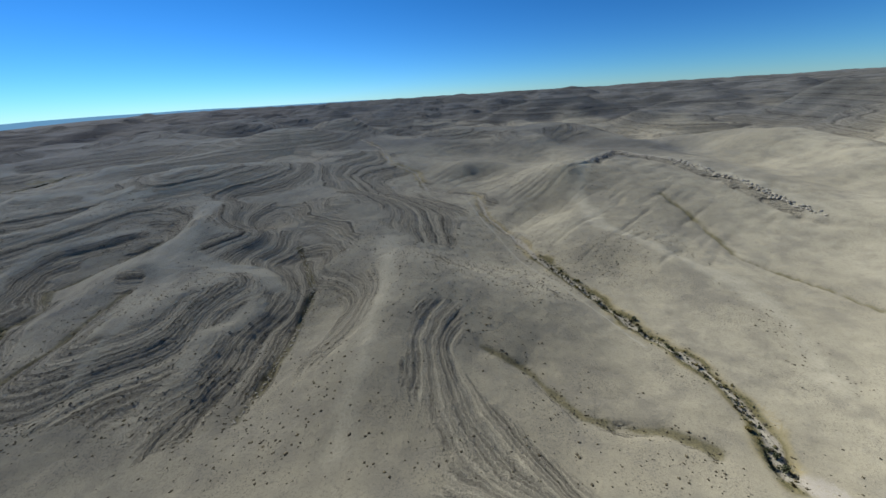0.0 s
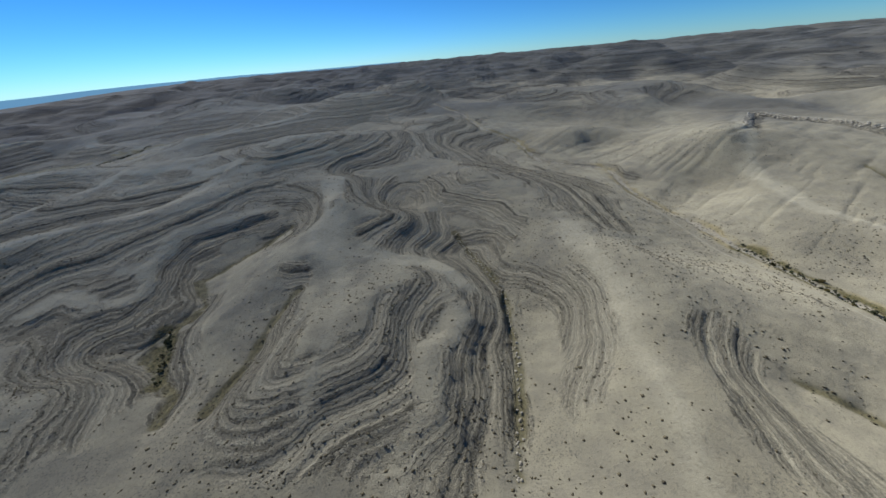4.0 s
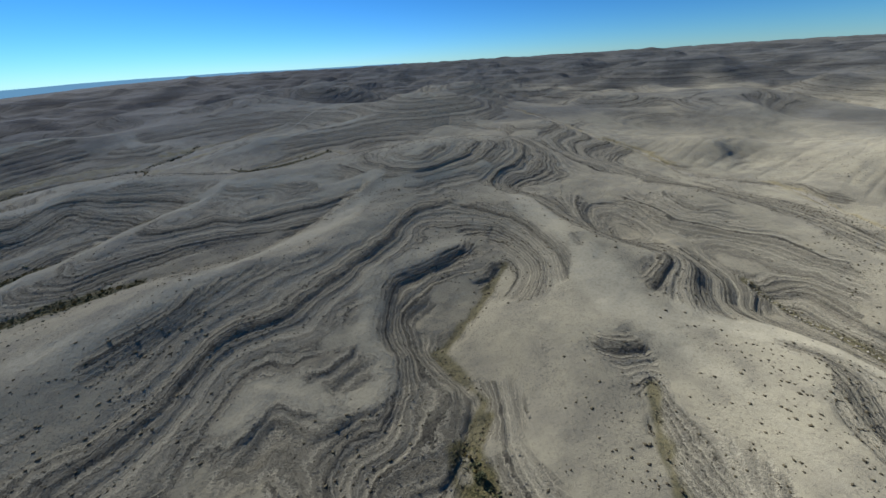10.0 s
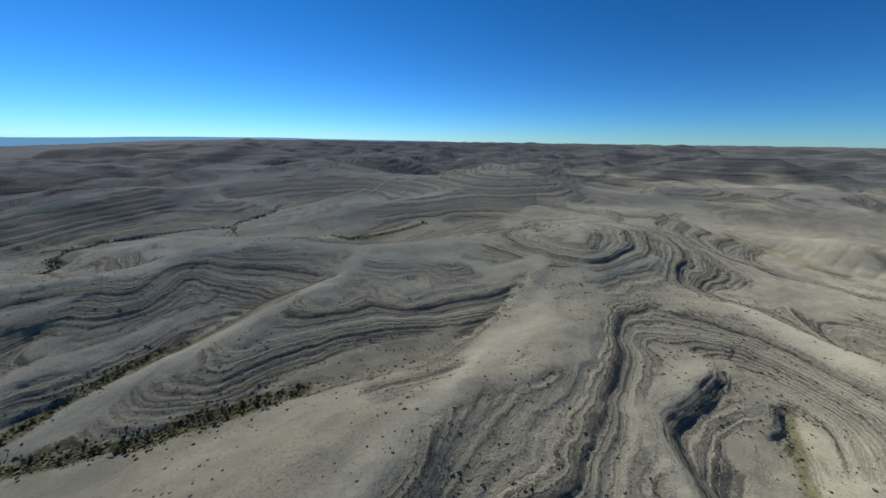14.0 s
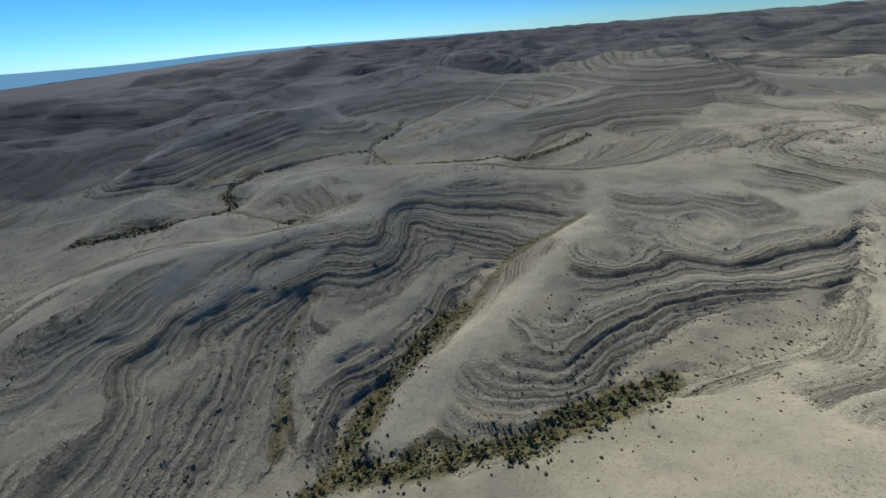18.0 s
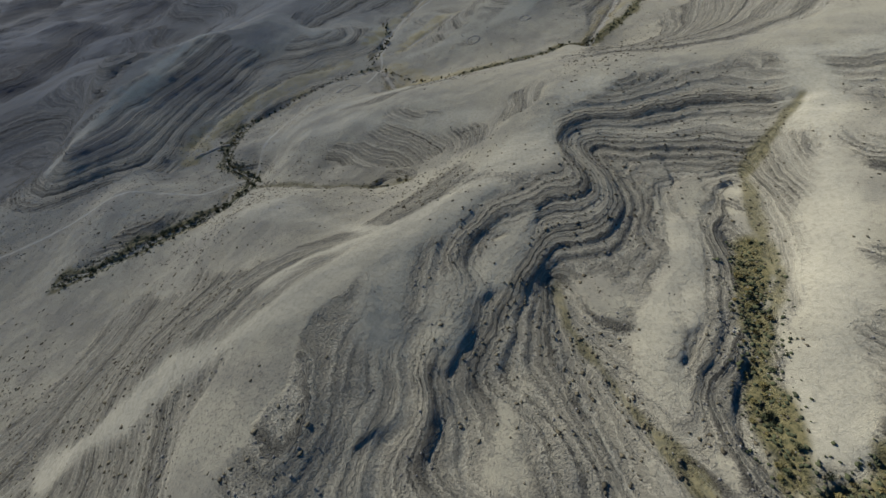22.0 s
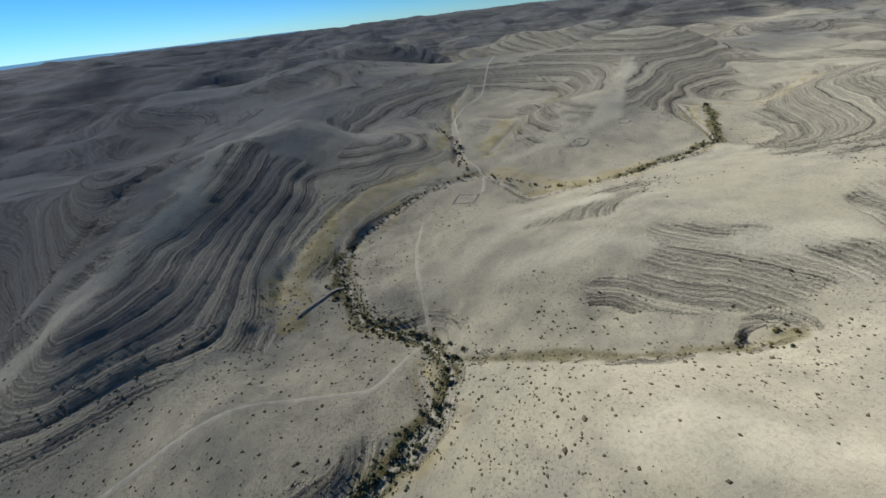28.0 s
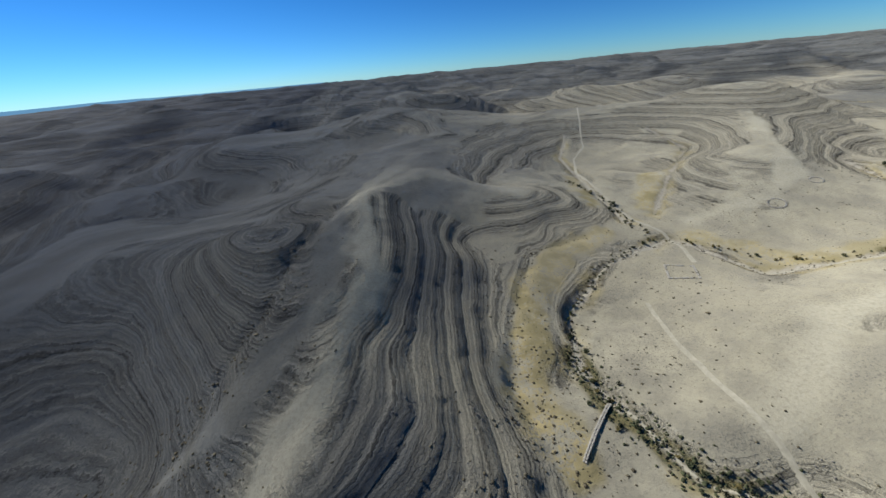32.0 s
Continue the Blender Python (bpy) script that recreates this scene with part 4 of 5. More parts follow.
ROCK = [(-476, 186, 9), (-480, 175, 9), (-486, 163, 9), (-540, 170, 12), (-522, 168, 10), (-280, 155, 16), (-265, 170, 14), (-270, 140, 14), (-205, 290, 16), (-360, 250, 14), (-390, 245, 16), (-305, 250, 16), (-280, 235, 14), (-500, 205, 14), (-520, 215, 14), (-345, 215, 18), (-325, 205, 16), (-335, 232, 14), (-700, 380, 40), (-730, 340, 40), (-690, 340, 22), (-720, 420, 40), (128, 322, 16), (170, 366, 20), (190, 410, 20), (-620, 380, 22), (-610, 410, 20), (-2, 112, 14), (0, 80, 14), (6, 66, 10), (-480, 172, 14), (-490, 155, 12), (-535, 178, 14), (-515, 185, 10), (-76, 110, 12), (-78, 135, 10),
        (-405, 185, 12), (-222, 122, 16), (-205, 140, 10), (-240, 120, 14), (-655, 330, 16), (-640, 320, 22), (-625, 345, 20), (-480, 268, 14), (150, 345, 26), (205, 330, 22), (226, 262, 20), (-90, 330, 30), (-150, 300, 24), (-690, 370, 26), (-670, 345, 18), (-665, 390, 20), (-700, 430, 30), (-680, 320, 18), (-524, 326, 9), (-512, 322, 9), (-518, 324, 7)]


def bare_slopes(x, y):
    out = 0.0
    for cx_, cy_, r in SOIL:
        out = out - 0.30 * np.exp(-((x - cx_) ** 2 + (y - cy_) ** 2) / (r * r))
    for cx_, cy_, r in ROCK:
        out = out + 0.16 * np.exp(-((x - cx_) ** 2 + (y - cy_) ** 2) / (r * r))
    return out


# harder and softer beds: benches and risers on the slopes
rng = np.random.default_rng(4)
beds = np.cumsum(np.r_[-160.0, rng.choice([0.55, 0.7, 0.9, 1.2, 1.6], 460)])
units = np.cumsum(np.r_[-160.0, rng.choice([2.6, 3.4, 4.2, 5.2], 130)])


def in_units(hw):
    """How far up its unit of hard and soft beds each height lies, and the unit's foot and thickness."""
    k = np.clip(np.searchsorted(units, hw) - 1, 0, len(units) - 2)
    lo, t = units[k], units[k + 1] - units[k]
    return np.clip((hw - lo) / t, 0, 1), lo, t


def terraced(h, warp):
    hw = h + warp
    u, lo, t = in_units(hw)
    hw = lo + t * (0.74 * u + 0.26 * smooth(u, 0.42, 0.96))
    k = np.clip(np.searchsorted(beds, hw) - 1, 0, len(beds) - 2)
    lo, t = beds[k], beds[k + 1] - beds[k]
    u = np.clip((hw - lo) / t, 0, 1)
    return lo + t * (0.40 * u + 0.60 * smooth(u, 0.52, 0.92)) - warp


def bed_surface():
    """How the rock beds dip: a sheet with the slopes that the outcrops give, place by place."""
    dips = [(-93, 140, 70, 0.028, 0.095), (-241, 175, 60, -0.07, 0.10), (-346, 215, 42, -0.01, -0.01), (-430, 198, 48, -0.15, 0.165), (-490, 285, 45, 0.0, 0.02),
            (-535, 200, 40, -0.03, 0.03), (-630, 370, 70, 0.015, 0.088), (20, 110, 50, 0.0, 0.03), (-200, 330, 70, 0.0, 0.03), (-400, 480, 120, 0.0, 0.03), (150, 280, 110, 0.0, 0.03)]
    w, sx_, sy_ = np.full(qx.shape, 0.02), np.zeros(qx.shape), np.full(qx.shape, 0.02 * 0.03)
    for px0, py0, r0, a, c in dips:
        k = np.exp(-((qx - px0) ** 2 + (qy - py0) ** 2) / (2 * r0 * r0))
        w, sx_, sy_ = w + k, sx_ + k * a, sy_ + k * c
    sx_, sy_ = sx_ / w * 4.0, sy_ / w * 4.0
    div = np.zeros(qx.shape)
    div[:, :-1] += sx_[:, :-1]
    div[:, 1:] -= sx_[:, :-1]
    div[:-1] += sy_[:-1]
    div[1:] -= sy_[:-1]
    wide = np.block([[div, div[:, ::-1]], [div[::-1], div[::-1, ::-1]]])
    f = np.fft.fft2(wide)
    kx = 2 * np.cos(2 * np.pi * np.arange(wide.shape[1]) / wide.shape[1]) - 2
    ky = 2 * np.cos(2 * np.pi * np.arange(wide.shape[0]) / wide.shape[0]) - 2
    k = kx[None] + ky[:, None]
    k[0, 0] = 1.0
    return np.real(np.fft.ifft2(f / k))[:qx.shape[0], :qx.shape[1]]


tilt = wy @ bed_surface() @ wx.T
slope_y, slope_x = np.gradient(Z, ys, xs)
steep = np.hypot(slope_x, slope_y)
ledges = smooth(steep + 0.10 * fbm(gx, gy, 30.0, 3, 51) + 0.7 * bare_slopes(gx, gy), 0.12, 0.23)
crest_d = distance_to(("crest",), gx, gy) + 7 * fbm(gx, gy, 22.0, 3, 55)
crests = (1 - smooth(crest_d, 0.5, 8.0)) * near
crests = np.maximum(crests, 0.75 * bench)
east = smooth(gx - wadi_x, 4, 20) * smooth(gy, 90, 150) * (1 - smooth(gx, 330, 420)) * (1 - smooth(gy, 500, 620))
ledges = np.maximum(ledges * (1 - 0.92 * crests) * (1 - 0.85 * east), face)
ledges = ledges * smooth(away_from(MEADOWS, gx, gy), 5, 11)
warp = fbm(gx, gy, 60.0, 3, 33) * 1.6 + fbm(gx, gy, 11.0, 2, 37) * 0.5 - tilt
away = np.hypot(gx + 300, gy - 250)
bed = (Z + warp) * (1 - 0.6 * smooth(away, 380, 800))
u = in_units(bed)[0]
hard = smooth(u + 0.25 * fbm(gx, gy, 14.0, 2, 43), 0.42, 0.58) * (1 - smooth(u, 0.96, 1.0))
hard = np.maximum(hard, face)
Z = Z + (terraced(Z, warp) - Z + 1.4 * hard * smooth(away, 380, 700)) * ledges * (1 - 0.55 * smooth(steep, 0.35, 0.75))
Z += fbm(gx, gy, 5.0, 3, 41) * 0.35

ny, nx = Z.shape
verts = np.stack([gx, gy, Z], -1).reshape(-1, 3)
idx = np.arange(nx * ny).reshape(ny, nx)
quads = np.stack([idx[:-1, :-1], idx[:-1, 1:], idx[1:, 1:], idx[1:, :-1]], -1).reshape(-1, 4)


def sheet(name, verts, quads):
    me = bpy.data.meshes.new(name)
    me.vertices.add(len(verts))
    me.vertices.foreach_set("co", verts.astype(np.float32).ravel())
    me.loops.add(len(quads) * 4)
    me.loops.foreach_set("vertex_index", quads.astype(np.int32).ravel())
    me.polygons.add(len(quads))
    me.polygons.foreach_set("loop_start", np.arange(0, len(quads) * 4, 4, dtype=np.int32))
    me.polygons.foreach_set("use_smooth", np.ones(len(quads), dtype=bool))
    me.update(calc_edges=True)
    return me


def layer(me, name, values):
    a = me.attributes.new(name, "FLOAT", "POINT")
    a.data.foreach_set("value", np.ascontiguousarray(values, dtype=np.float32).ravel())


me = sheet("ground", verts, quads)
ragged = fbm(gx, gy, 9.0, 3, 81) * 6
grass = (1 - smooth(away_from(MEADOWS, gx, gy) + ragged, 4.5, 8.5)) * (0.72 + 0.28 * smooth(fbm(gx, gy, 22.0, 3, 83), -0.12, 0.10))
herbs = 1 - smooth(away_from(GREEN, gx, gy) + 0.6 * ragged, 2.4, 4.4)
threads = distance_to((), gx, gy, ("long_gully", "fork_gully", "short_gully", "mid_ravine", "east_valley", "basin", "gully_b", "gully_a", "hollow", "side_wadi"))
herbs = np.maximum(herbs, 0.8 * (1 - smooth(threads + 0.35 * ragged, 0.8, 2.2)))
wadi_d = distance_to((), gx, gy, ("main_wadi", "west_wadi", "west_wadi2", "north_wadi", "side_wadi"))
grass = np.maximum(grass, 0.75 * (1 - smooth(wadi_d + 0.8 * ragged, 3.0, 6.5)) * smooth(fbm(gx, gy, 26.0, 3, 85), -0.30, 0.10))
gravel = 0.8 * (1 - smooth(wadi_d + 0.35 * ragged, 0.9, 1.8))
gravel = np.maximum(gravel, 1 - smooth(np.hypot(gx - 91, gy - 59) + ragged, 3.0, 4.5))
# painted shade on the western hills; the crest strip is left pale
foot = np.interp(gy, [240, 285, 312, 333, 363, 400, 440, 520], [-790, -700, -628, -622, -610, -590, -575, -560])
haze_shade = 0.64 * smooth(foot - gx + 40 * fbm(gx, gy, 60.0, 3, 91), 0, 30) + 0.42 * smooth(-gx, 680, 860)
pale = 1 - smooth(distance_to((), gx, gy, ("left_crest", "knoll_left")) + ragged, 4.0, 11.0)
haze_shade = haze_shade * (1 - 0.8 * pale)
# painted haze: ground turns darker and bluer with distance
haze_shade = np.maximum(haze_shade, smooth(gy, 250, 380) * (0.68 + 0.24 * smooth(-gx, 300, 1500)) * smooth(np.hypot(gx + 300, gy - 250) + 900 * fbm(gx, gy, 160.0, 3, 95), 350, 1100))
layer(me, "ledges", ledges)
layer(me, "bed", bed)
layer(me, "hard", hard)
layer(me, "crests", crests)
layer(me, "grass", grass)
layer(me, "herbs", herbs)
layer(me, "gravel", gravel)
layer(me, "haze_shade", haze_shade)
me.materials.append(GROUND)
ground = tagged(new("ground", me), "dry tan desert hills with terraced limestone ledges and gullies", "ground", kind="structure")


# ---- placing things on the land ----
def heights(x, y):
    """The ground's height under each place."""
    i = np.clip(np.searchsorted(xs, x) - 1, 0, nx - 2)
    j = np.clip(np.searchsorted(ys, y) - 1, 0, ny - 2)
    u, v = (x - xs[i]) / (xs[i + 1] - xs[i]), (y - ys[j]) / (ys[j + 1] - ys[j])
    return (Z[j, i] * (1 - u) + Z[j, i + 1] * u) * (1 - v) + (Z[j + 1, i] * (1 - u) + Z[j + 1, i + 1] * u) * v


def sampled(grid, x, y):
    i = np.clip(np.searchsorted(xs, x) - 1, 0, nx - 2)
    j = np.clip(np.searchsorted(ys, y) - 1, 0, ny - 2)
    return grid[j, i]


def part(name, bm, material, parent, label=""):
    """Links a bmesh as one mesh object under a thing or a part."""
    me = bpy.data.meshes.new(name)
    bm.to_mesh(me)
    bm.free()
    me.materials.append(material)
    ob = new(name, me)
    ob.parent = parent
    return tagged(ob, label)


def leaf_material(name, dark, light):
    m, t, p = mat(name)
    geo = t.nodes.new("ShaderNodeNewGeometry")
    info = t.nodes.new("ShaderNodeObjectInfo")
    n = noise_at(t, geo.outputs["Position"], 1.7, 3.0)
    mixed = maths(t, "ADD", maths(t, "MULTIPLY", geo.outputs["Random Per Island"], 0.6), maths(t, "MULTIPLY", n, 0.4))
    c = mixc(t, ramp(t, mixed, 0.15, 0.85), dark, light)
    c = mixc(t, maths(t, "MULTIPLY", info.outputs["Random"], 0.4), c, (light[0] * 1.1, light[1] * 0.95, light[2]))
    t.links.new(c, p.inputs["Base Color"])
    p.inputs["Roughness"].default_value = 0.8
    p.inputs["Specular IOR Level"].default_value = 0.2
    return m


def plain_material(name, a, b, scale, rough=0.9):
    m, t, p = mat(name)
    geo = t.nodes.new("ShaderNodeNewGeometry")
    info = t.nodes.new("ShaderNodeObjectInfo")
    n = noise_at(t, geo.outputs["Position"], scale, 5.0, 0.65)
    c = mixc(t, ramp(t, n, 0.3, 0.7), a, b)
    c = mixc(t, maths(t, "MULTIPLY", info.outputs["Random"], 0.35), c, a)
    t.links.new(c, p.inputs["Base Color"])
    p.inputs["Roughness"].default_value = rough
    p.inputs["Diffuse Roughness"].default_value = 1.0
    bump = node(t, "ShaderNodeBump", Strength=0.6, Distance=0.05)
    t.links.new(n, bump.inputs["Height"])
    t.links.new(bump.outputs[0], p.inputs["Normal"])
    return m


SHRUB = leaf_material("dry shrub leaves", (0.045, 0.043, 0.028), (0.13, 0.115, 0.07))
TAMARISK = leaf_material("tamarisk leaves", (0.022, 0.032, 0.018), (0.075, 0.085, 0.040))
BROOM = leaf_material("yellowing broom leaves", (0.07, 0.065, 0.025), (0.19, 0.16, 0.06))
BARK = plain_material("grey bark", (0.09, 0.075, 0.06), (0.16, 0.14, 0.11), 6.0)
STONE = plain_material("weathered limestone", (0.32, 0.295, 0.25), (0.52, 0.48, 0.40), 2.2)
LOOSE = plain_material("dark loose stones", (0.09, 0.085, 0.078), (0.28, 0.26, 0.225), 0.8)

# low shrubs over all the nearer slopes
ICO = bmesh.new()
bmesh.ops.create_icosphere(ICO, subdivisions=1, radius=1.0)
ico_v = np.array([v.co[:] for v in ICO.verts])
ico_f = np.array([[v.index for v in f.verts] for f in ICO.faces])
ICO.free()
oct_v = np.array([(1, 0, 0), (0, 1, 0), (-1, 0, 0), (0, -1, 0), (0, 0, 1), (0, 0, -0.6)], float)
oct_f = np.array([(0, 1, 4), (1, 2, 4), (2, 3, 4), (3, 0, 4), (1, 0, 5), (2, 1, 5), (3, 2, 5), (0, 3, 5)])


def scattered(name, places, sizes, flat, material, seed, lump_v=ico_v, lump_f=ico_f):
    """Many small rough lumps on the ground as one mesh."""
    r = np.random.default_rng(seed)
    n = len(places)
    v = lump_v[None] * (1 + r.uniform(-0.38, 0.38, (n, len(lump_v), 1)))
    a = r.uniform(0, 6.28, n)
    ca, sa = np.cos(a)[:, None], np.sin(a)[:, None]
    sx, sy = sizes[:, None] * r.uniform(0.75, 1.3, (n, 1)), sizes[:, None] * r.uniform(0.75, 1.3, (n, 1))
    x, y, z = v[..., 0] * sx, v[..., 1] * sy, v[..., 2] * sizes[:, None] * flat
    pts = np.stack([x * ca - y * sa + places[:, None, 0], x * sa + y * ca + places[:, None, 1], z + places[:, None, 2]], -1)
    me = bpy.data.meshes.new(name)
    faces = (lump_f[None] + (np.arange(n) * len(lump_v))[:, None, None]).reshape(-1, 3)
    me.vertices.add(n * len(lump_v))
    me.vertices.foreach_set("co", pts.astype(np.float32).ravel())
    me.loops.add(len(faces) * 3)
    me.loops.foreach_set("vertex_index", faces.astype(np.int32).ravel())
    me.polygons.add(len(faces))
    me.polygons.foreach_set("loop_start", np.arange(0, len(faces) * 3, 3, dtype=np.int32))
    me.update(calc_edges=True)
    me.materials.append(material)
    return new(name, me)


r = np.random.default_rng(12)
px_, py_ = r.uniform(-720, 140, 130000), r.uniform(55, 420, 130000)
thick = 0.30 + 1.5 * fbm(px_, py_, 40.0, 3, 101) + 0.25 * sampled(ledges, px_, py_) + 0.5 * sampled(grass, px_, py_) + 1.2 * sampled(herbs, px_, py_)
thick = thick * (1 - 0.7 * smooth(py_, 300, 400)) + 1.8 * np.exp(-distance_to(("gully",), px_, py_) / 1.8)
keep = (r.uniform(0, 1, 130000) < thick * 0.6 * (1 - 0.8 * sampled(crests, px_, py_))) & (away_from(TRACKS, px_, py_) > 1.8)
px_, py_ = px_[keep], py_[keep]
size = 0.14 + 0.36 * r.uniform(0, 1, len(px_)) ** 2.0 + 0.25 * (r.uniform(0, 1, len(px_)) > 0.97)
shrubs = scattered("shrubs", np.c_[px_, py_, heights(px_, py_) + 0.05], size, 0.55, SHRUB, 3, oct_v, oct_f)
tagged(shrubs, "small dark dry shrubs dotted over the desert slopes", "shrubs", kind="stuff")

# loose stones below the ledges
px_, py_ = r.uniform(-720, 60, 120000), r.uniform(60, 330, 120000)
keep = r.uniform(0, 1, 120000) < 0.5 * sampled(ledges * (0.3 + 0.7 * hard), px_, py_) * (0.5 + 2 * fbm(px_, py_, 25.0, 2, 111))
px_, py_ = px_[keep], py_[keep]
size = r.uniform(0.10, 0.32, len(px_))
stones = scattered("loose_stones", np.c_[px_, py_, heights(px_, py_) + 0.05], size, 0.55, LOOSE, 5, oct_v, oct_f)
tagged(stones, "grey broken limestone lying on the rock ledges", "stones", kind="stuff")


# pale blocks along the rim of the eastern cliff, and pale boulders in the long gully
BLOCKS = plain_material("pale limestone blocks", (0.33, 0.30, 0.24), (0.50, 0.455, 0.36), 0.9)
spots = []
for kind, name, places in LINES:
    if name in ("cliff_hill", "long_gully"):
        for q in resampled([w[:2] for w in places], 1.3 if name == "cliff_hill" else 1.6):
            for _ in range(2):
                spots.append((q[0] + r.normal(0, 1.6 if name == "cliff_hill" else 0.5), q[1] + r.normal(0, 1.6 if name == "cliff_hill" else 0.5), 1.0 if name == "cliff_hill" else 0.35))
spots = np.array(spots)
blocks = scattered("boulders", np.c_[spots[:, :2], heights(spots[:, 0], spots[:, 1]) + 0.05], spots[:, 2] * r.uniform(0.4, 1.5, len(spots)), 0.55, BLOCKS, 6)
tagged(blocks, "pale limestone boulders along the cliff rim and gully floor", "boulders", kind="stuff")


# ---- bushes in the stream beds ----
def bush(name, material, seed, wide, high, label, category, group):
    """A bush: short forked stems and a crown of many small leaf sprays, with gaps."""
    rr = random.Random(seed)
    root = tagged(new(name), label, category, group)
    bm = bmesh.new()
    for k in range(5):
        a, lean = k * 1.26 + rr.uniform(-0.3, 0.3), rr.uniform(0.2, 0.55)
        m = pose(0, 0, 0, 0, 0, math.degrees(a)) @ pose(0, 0, 0, 0, math.degrees(lean), 0) @ Matrix.Translation((0, 0, high * 0.28 - 0.25))
        bmesh.ops.create_cone(bm, segments=5, radius1=0.09, radius2=0.03, depth=high * 0.62, cap_ends=True, matrix=m)
    part("stems", bm, BARK, root, "grey forked stems")
    bm = bmesh.new()
    lobes = [(rr.uniform(-0.5, 0.5) * wide, rr.uniform(-0.5, 0.5) * wide, rr.uniform(0.35, 0.75) * high, rr.uniform(0.35, 0.6)) for _ in range(7)]
    for lx, ly, lz, lr in lobes:
        for _ in range(34):
            d = Vector((rr.gauss(0, 1), rr.gauss(0, 1), rr.gauss(0, 0.8))).normalized() * (rr.uniform(0.45, 1.0) * lr)
            c = Vector((lx, ly, lz)) + Vector((d.x * wide, d.y * wide, d.z * high * 0.8))
            c.z = max(c.z, 0.08)
            s = rr.uniform(0.10, 0.22) * wide
            u = Vector((rr.gauss(0, 1), rr.gauss(0, 1), rr.gauss(0, 1))).normalized()
            w = u.orthogonal().normalized()
            q = [bm.verts.new(c + u * s), bm.verts.new(c + w * s * 0.6), bm.verts.new(c - u * s), bm.verts.new(c - w * s * 0.6)]
            bm.faces.new(q)
    part("crown", bm, material, root)
    return root


KINDS = []
for k in range(4):
    KINDS.append(bush("tamarisk_bush", TAMARISK, 40 + k, 1.0, 1.5, "dark green tamarisk bush growing in the dry stream bed", "bush", "tamarisk bushes in the stream beds"))
for k in range(3):
    KINDS.append(bush("broom_bush", BROOM, 60 + k, 0.9, 1.1, "yellow-green broom bush on the gully floor", "bush", "broom bushes in the gullies"))


def along(path, step, spread, rr):
    out = []
    for (ax, ay), (bx, by) in zip(path[:-1], path[1:]):
        n = max(1, int(math.hypot(bx - ax, by - ay) / step))
        for k in range(n):
            u = (k + rr.random()) / n
            out.append((ax + (bx - ax) * u + rr.gauss(0, spread), ay + (by - ay) * u + rr.gauss(0, spread)))
    return out


rr = random.Random(8)
spots = [(p, rr.choice((0, 1, 2, 3, 3, 5))) for path in GREEN[2:4] for p in along(path, 1.0, 2.8, rr)]
spots += [(p, rr.choice((0, 2, 4, 5, 6, 6))) for path in GREEN[:2] for p in along(path, 0.8, 1.6, rr)]
spots += [(p, rr.choice((0, 1, 4))) for path in GREEN[4:6] for p in along(path, 1.3, 1.3, rr)]
spots += [(p, rr.choice((1, 3, 4, 6))) for path in GREEN[6:] for p in along(path, 1.7, 1.8, rr)]
spots += [(p, rr.choice((0, 1, 3, 5))) for p in along([(-512, 396), (-511, 409), (-507, 430), (-503, 451), (-510, 480)], 1.4, 1.5, rr)]
spots += [(p, rr.choice((1, 5, 6))) for p in along([(-508, 396), (-490, 372), (-468, 355), (-450, 348)], 2.2, 1.2, rr)]
spots += [(p, rr.choice((0, 1, 5))) for p in along([(-584, 345), (-575, 363), (-545, 386), (-512, 396)], 1.6, 1.3, rr)]
spots += [(p, rr.choice((0, 5))) for p in along([(-489, 252), (-476, 252)], 1.4, 1.6, rr)]
low = np.array([p for path in GREEN[:4] for p in along(path, 0.12, 2.6, rr)] + [p for path in GREEN[4:] for p in along(path, 0.5, 1.6, rr)])
tagged(scattered("low_bushes", np.c_[low, heights(low[:, 0], low[:, 1]) + 0.08], 0.16 + 0.34 * r.uniform(0, 1, len(low)) ** 2, 0.8, TAMARISK, 9), "low dark green bushes crowding the dry stream beds", "bushes", kind="stuff")
used = set()
for (x, y), k in spots:
    s = rr.uniform(0.38, 0.95) * (1.6 if rr.random() < 0.10 else 1.0)
    m = pose(x, y, float(heights(np.array([x]), np.array([y]))[0]) - 0.06, 0, 0, rr.uniform(0, 360)) @ Matrix.Scale(s, 4)
    if k not in used:
        used.add(k)
        KINDS[k].matrix_basis = m
        continue
    made = copy_thing(KINDS[k], m)
    made.matrix_basis = m
for k, ob in enumerate(KINDS):
    if k not in used:
        ob.matrix_basis = pose(-560 + k, 285, float(heights(np.array([-560.0 + k]), np.array([285.0]))[0]))


# ---- tracks ----
TRACK = plain_material("pale trodden earth", (0.37, 0.338, 0.254), (0.48, 0.439, 0.330), 0.6, 0.95)


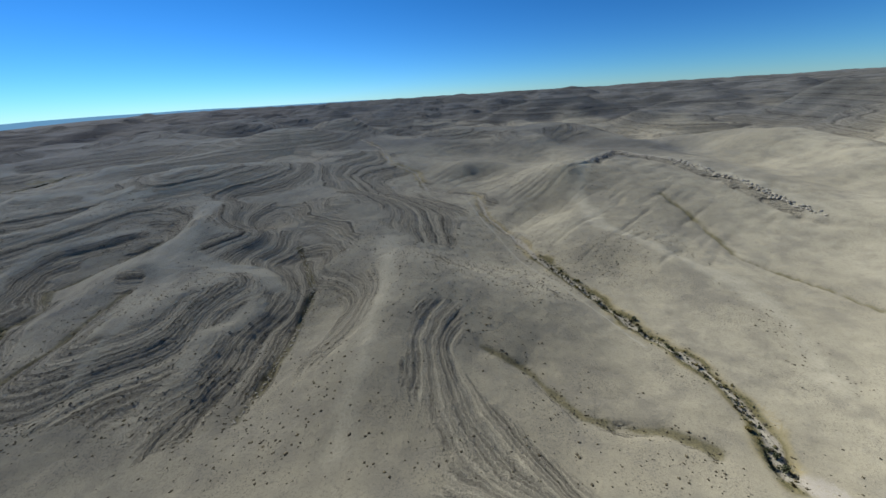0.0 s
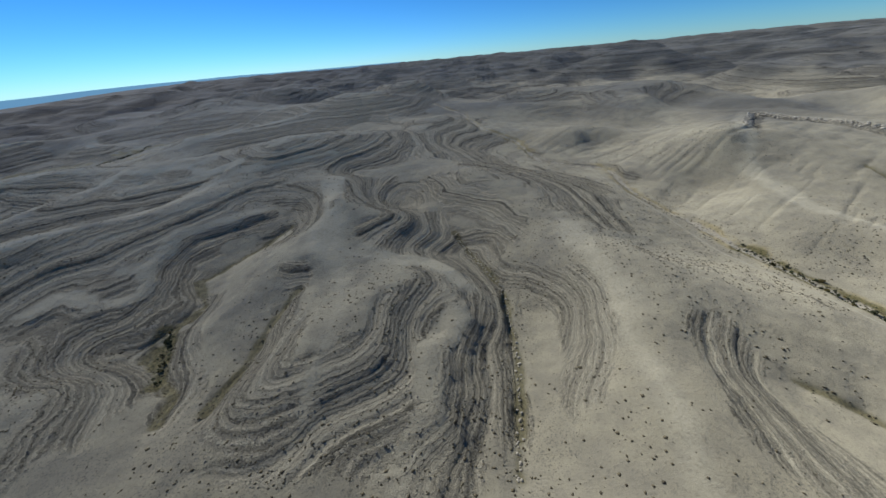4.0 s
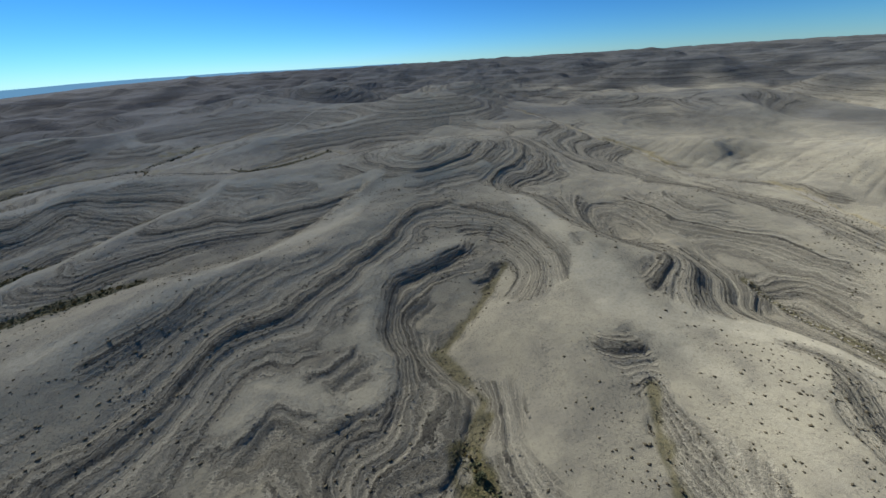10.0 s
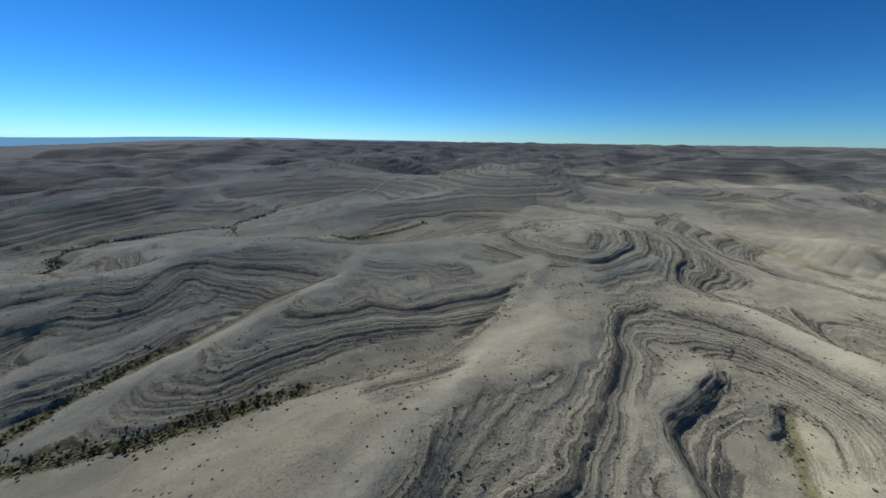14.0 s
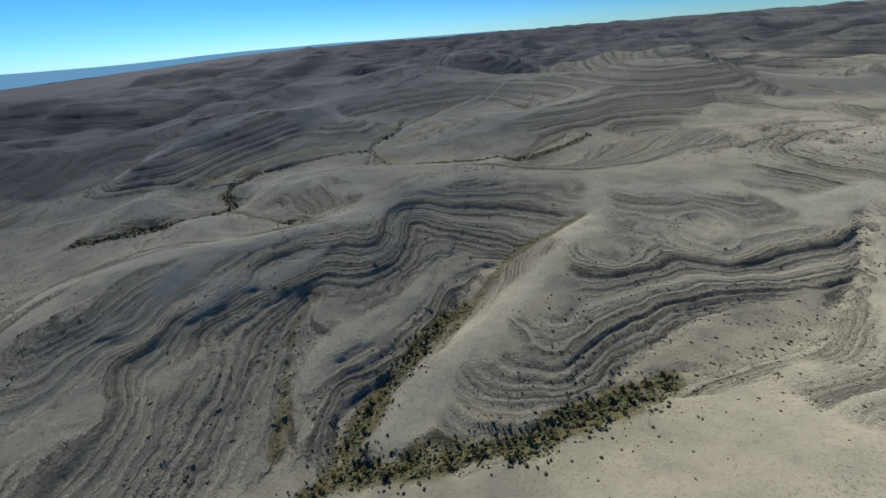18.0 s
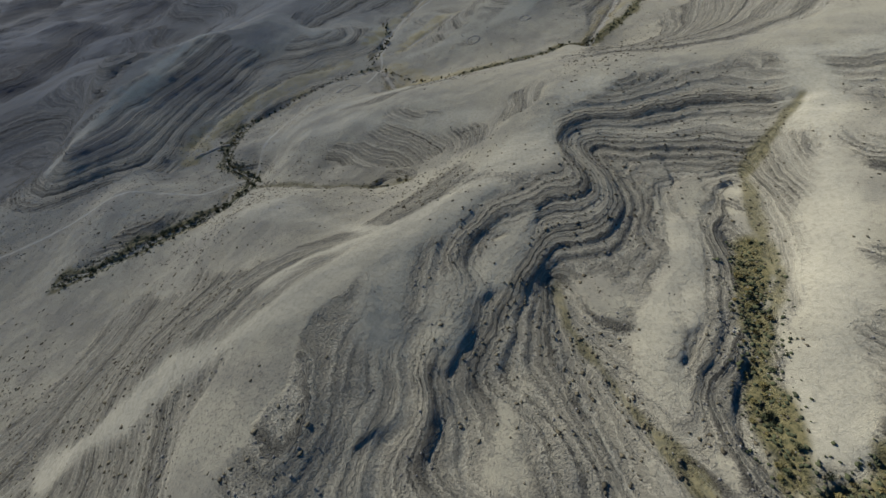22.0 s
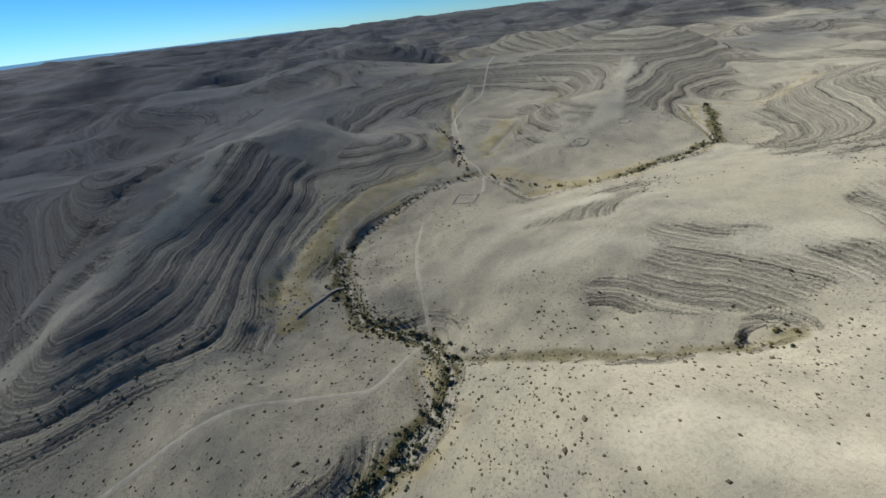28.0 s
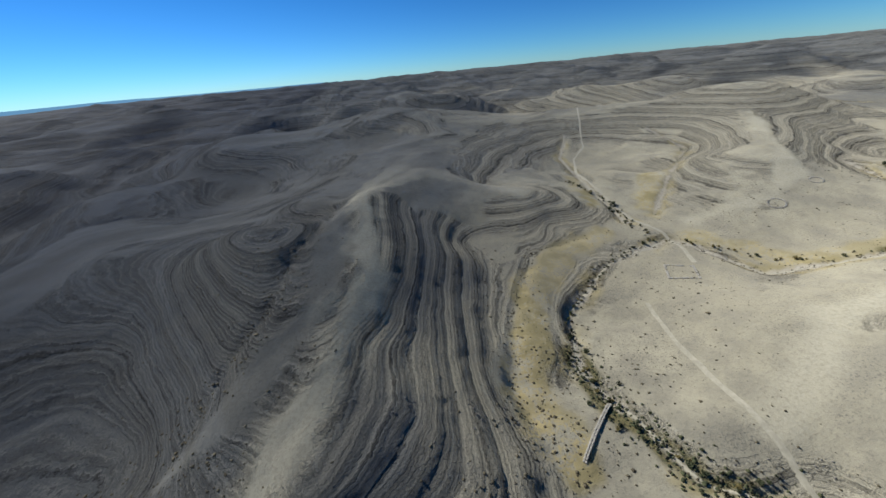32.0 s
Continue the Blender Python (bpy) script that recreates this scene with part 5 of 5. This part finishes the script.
def ribbon(name, path, width, label, category):
    """A worn strip that lies on the ground along a path."""
    pts = []
    for (ax, ay), (bx, by) in zip(path[:-1], path[1:]):
        n = max(1, int(math.hypot(bx - ax, by - ay)))
        pts += [(ax + (bx - ax) * k / n, ay + (by - ay) * k / n) for k in range(n)]
    p = np.array(pts + [path[-1]])
    for _ in range(6):
        p[1:-1] = (p[:-2] + 2 * p[1:-1] + p[2:]) / 4
    d = np.gradient(p, axis=0)
    d /= np.linalg.norm(d, axis=1)[:, None]
    side = np.c_[-d[:, 1], d[:, 0]]
    wob = 1 + 0.5 * fbm(p[:, 0], p[:, 1], 7.0, 2, 141)
    rows = []
    for k in np.linspace(-0.5, 0.5, 5):
        q = p + side * (k * width * wob)[:, None]
        rows.append(np.c_[q, heights(q[:, 0], q[:, 1]) + (0.07 if abs(k) < 0.4 else -0.08)])
    v = np.stack(rows, 1).reshape(-1, 3)
    n = len(p)
    i = np.arange(n * 5).reshape(n, 5)
    f = np.stack([i[:-1, :-1], i[:-1, 1:], i[1:, 1:], i[1:, :-1]], -1).reshape(-1, 4)
    me = sheet(name, v, f)
    me.materials.append(TRACK)
    return tagged(new(name, me), label, category, kind="structure")


for k, (path, wide) in enumerate(zip(TRACKS, (1.9, 2.2, 1.2))):
    ribbon("road", path, wide, "pale dirt track worn into the desert ground", "dirt track")
for name in ("west_wadi", "west_wadi2", "north_wadi", "main_wadi"):
    for kind, other, places in LINES:
        if other == name:
            ribbon("stream_bed", [q[:2] for q in places], 1.0, "dry pale gravel bed of a desert stream", "stream bed")


# ---- walls and pens of piled stones ----
def stone_mesh(seed):
    rr = random.Random(seed)
    bm = bmesh.new()
    bmesh.ops.create_cube(bm, size=1.0)
    bmesh.ops.bevel(bm, geom=bm.edges[:], offset=0.14, segments=1, affect="EDGES")
    for v in bm.verts:
        v.co += Vector((rr.uniform(-0.1, 0.1), rr.uniform(-0.1, 0.1), rr.uniform(-0.1, 0.1)))
    me = bpy.data.meshes.new("stone")
    bm.to_mesh(me)
    bm.free()
    me.materials.append(STONE)
    return me


STONES = [stone_mesh(k) for k in range(5)]


def piled(name, path, courses, thick, label, category, gap=0.0):
    """A dry-stone wall: courses of rough stones along a path, each stone a part."""
    rr = random.Random(len(path) + courses)
    root = tagged(new(name), label, category)
    root.location = (*path[0], float(heights(np.array([path[0][0]]), np.array([path[0][1]]))[0]))
    for c in range(courses):
        for (ax, ay), (bx, by) in zip(path[:-1], path[1:]):
            length = math.hypot(bx - ax, by - ay)
            turn = math.degrees(math.atan2(by - ay, bx - ax))
            pos = rr.uniform(0, 0.3)
            while pos < length:
                w = rr.uniform(0.45, 0.85)
                if rr.random() > gap:
                    for side in (-0.5, 0.5):
                        x = ax + (bx - ax) * pos / length - math.sin(radians(turn)) * side * thick
                        y = ay + (by - ay) * pos / length + math.cos(radians(turn)) * side * thick
                        z = float(heights(np.array([x]), np.array([y]))[0]) + 0.12 + 0.30 * c
                        ob = new("stone", rr.choice(STONES))
                        ob.parent = root
                        ob.location = Vector((x, y, z)) - root.location
                        ob.rotation_euler = (rr.uniform(-0.2, 0.2), rr.uniform(-0.2, 0.2), radians(turn) + rr.uniform(-0.3, 0.3))
                        ob.scale = (w, thick * rr.uniform(0.8, 1.05), rr.uniform(0.3, 0.4))
                pos += w * 0.95
    return root


def ring(cx_, cy_, r_, n=14, squash=0.8):
    return [(cx_ + r_ * math.cos(6.283 * k / n), cy_ + r_ * squash * math.sin(6.283 * k / n)) for k in range(n + 1)]


piled("dry_stone_dam", [(-601, 312), (-594, 318), (-585, 325)], 2, 0.5, "long grey dry-stone dam across the yellow stream meadow", "wall", 0.1)
piled("stone_pen", ring(-442, 396, 4.2), 1, 0.36, "low round animal pen of pale piled stones", "pen", 0.12)
piled("stone_pen", ring(-408, 404, 3.4), 1, 0.36, "small round pen of pale stones on bare soil", "pen", 0.15)
piled("ruined_hut", [(-530, 366), (-521, 361), (-515, 370), (-524, 375), (-530, 366)], 1, 0.42, "ruined rectangular stone hut, its walls knee-high", "ruin", 0.2)

# mountains far beyond the western slopes; their haze is painted as a blue glow
m, t, p = mat("far mountains with glowing haze")
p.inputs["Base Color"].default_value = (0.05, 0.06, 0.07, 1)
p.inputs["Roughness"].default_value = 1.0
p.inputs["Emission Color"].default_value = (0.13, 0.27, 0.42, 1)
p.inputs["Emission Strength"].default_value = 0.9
bm = bmesh.new()
prev = None
for k in range(61):
    a = radians(98 + k * 1.6)
    d = 4700.0
    top = 101 + 16 * float(fbm(np.array([k * 12.0]), np.array([0.0]), 90.0, 3, 121)[0]) + 10 * math.sin(k * 0.11)
    low, high = bm.verts.new((-300 + d * math.cos(a), 250 + d * math.sin(a), -60)), bm.verts.new((-300 + (d + 60) * math.cos(a), 250 + (d + 60) * math.sin(a), top))
    back = bm.verts.new((-300 + (d + 130) * math.cos(a), 250 + (d + 130) * math.sin(a), -60))
    if prev:
        bm.faces.new((prev[0], low, high, prev[1]))
        bm.faces.new((prev[1], high, back, prev[2]))
    prev = (low, high, back)
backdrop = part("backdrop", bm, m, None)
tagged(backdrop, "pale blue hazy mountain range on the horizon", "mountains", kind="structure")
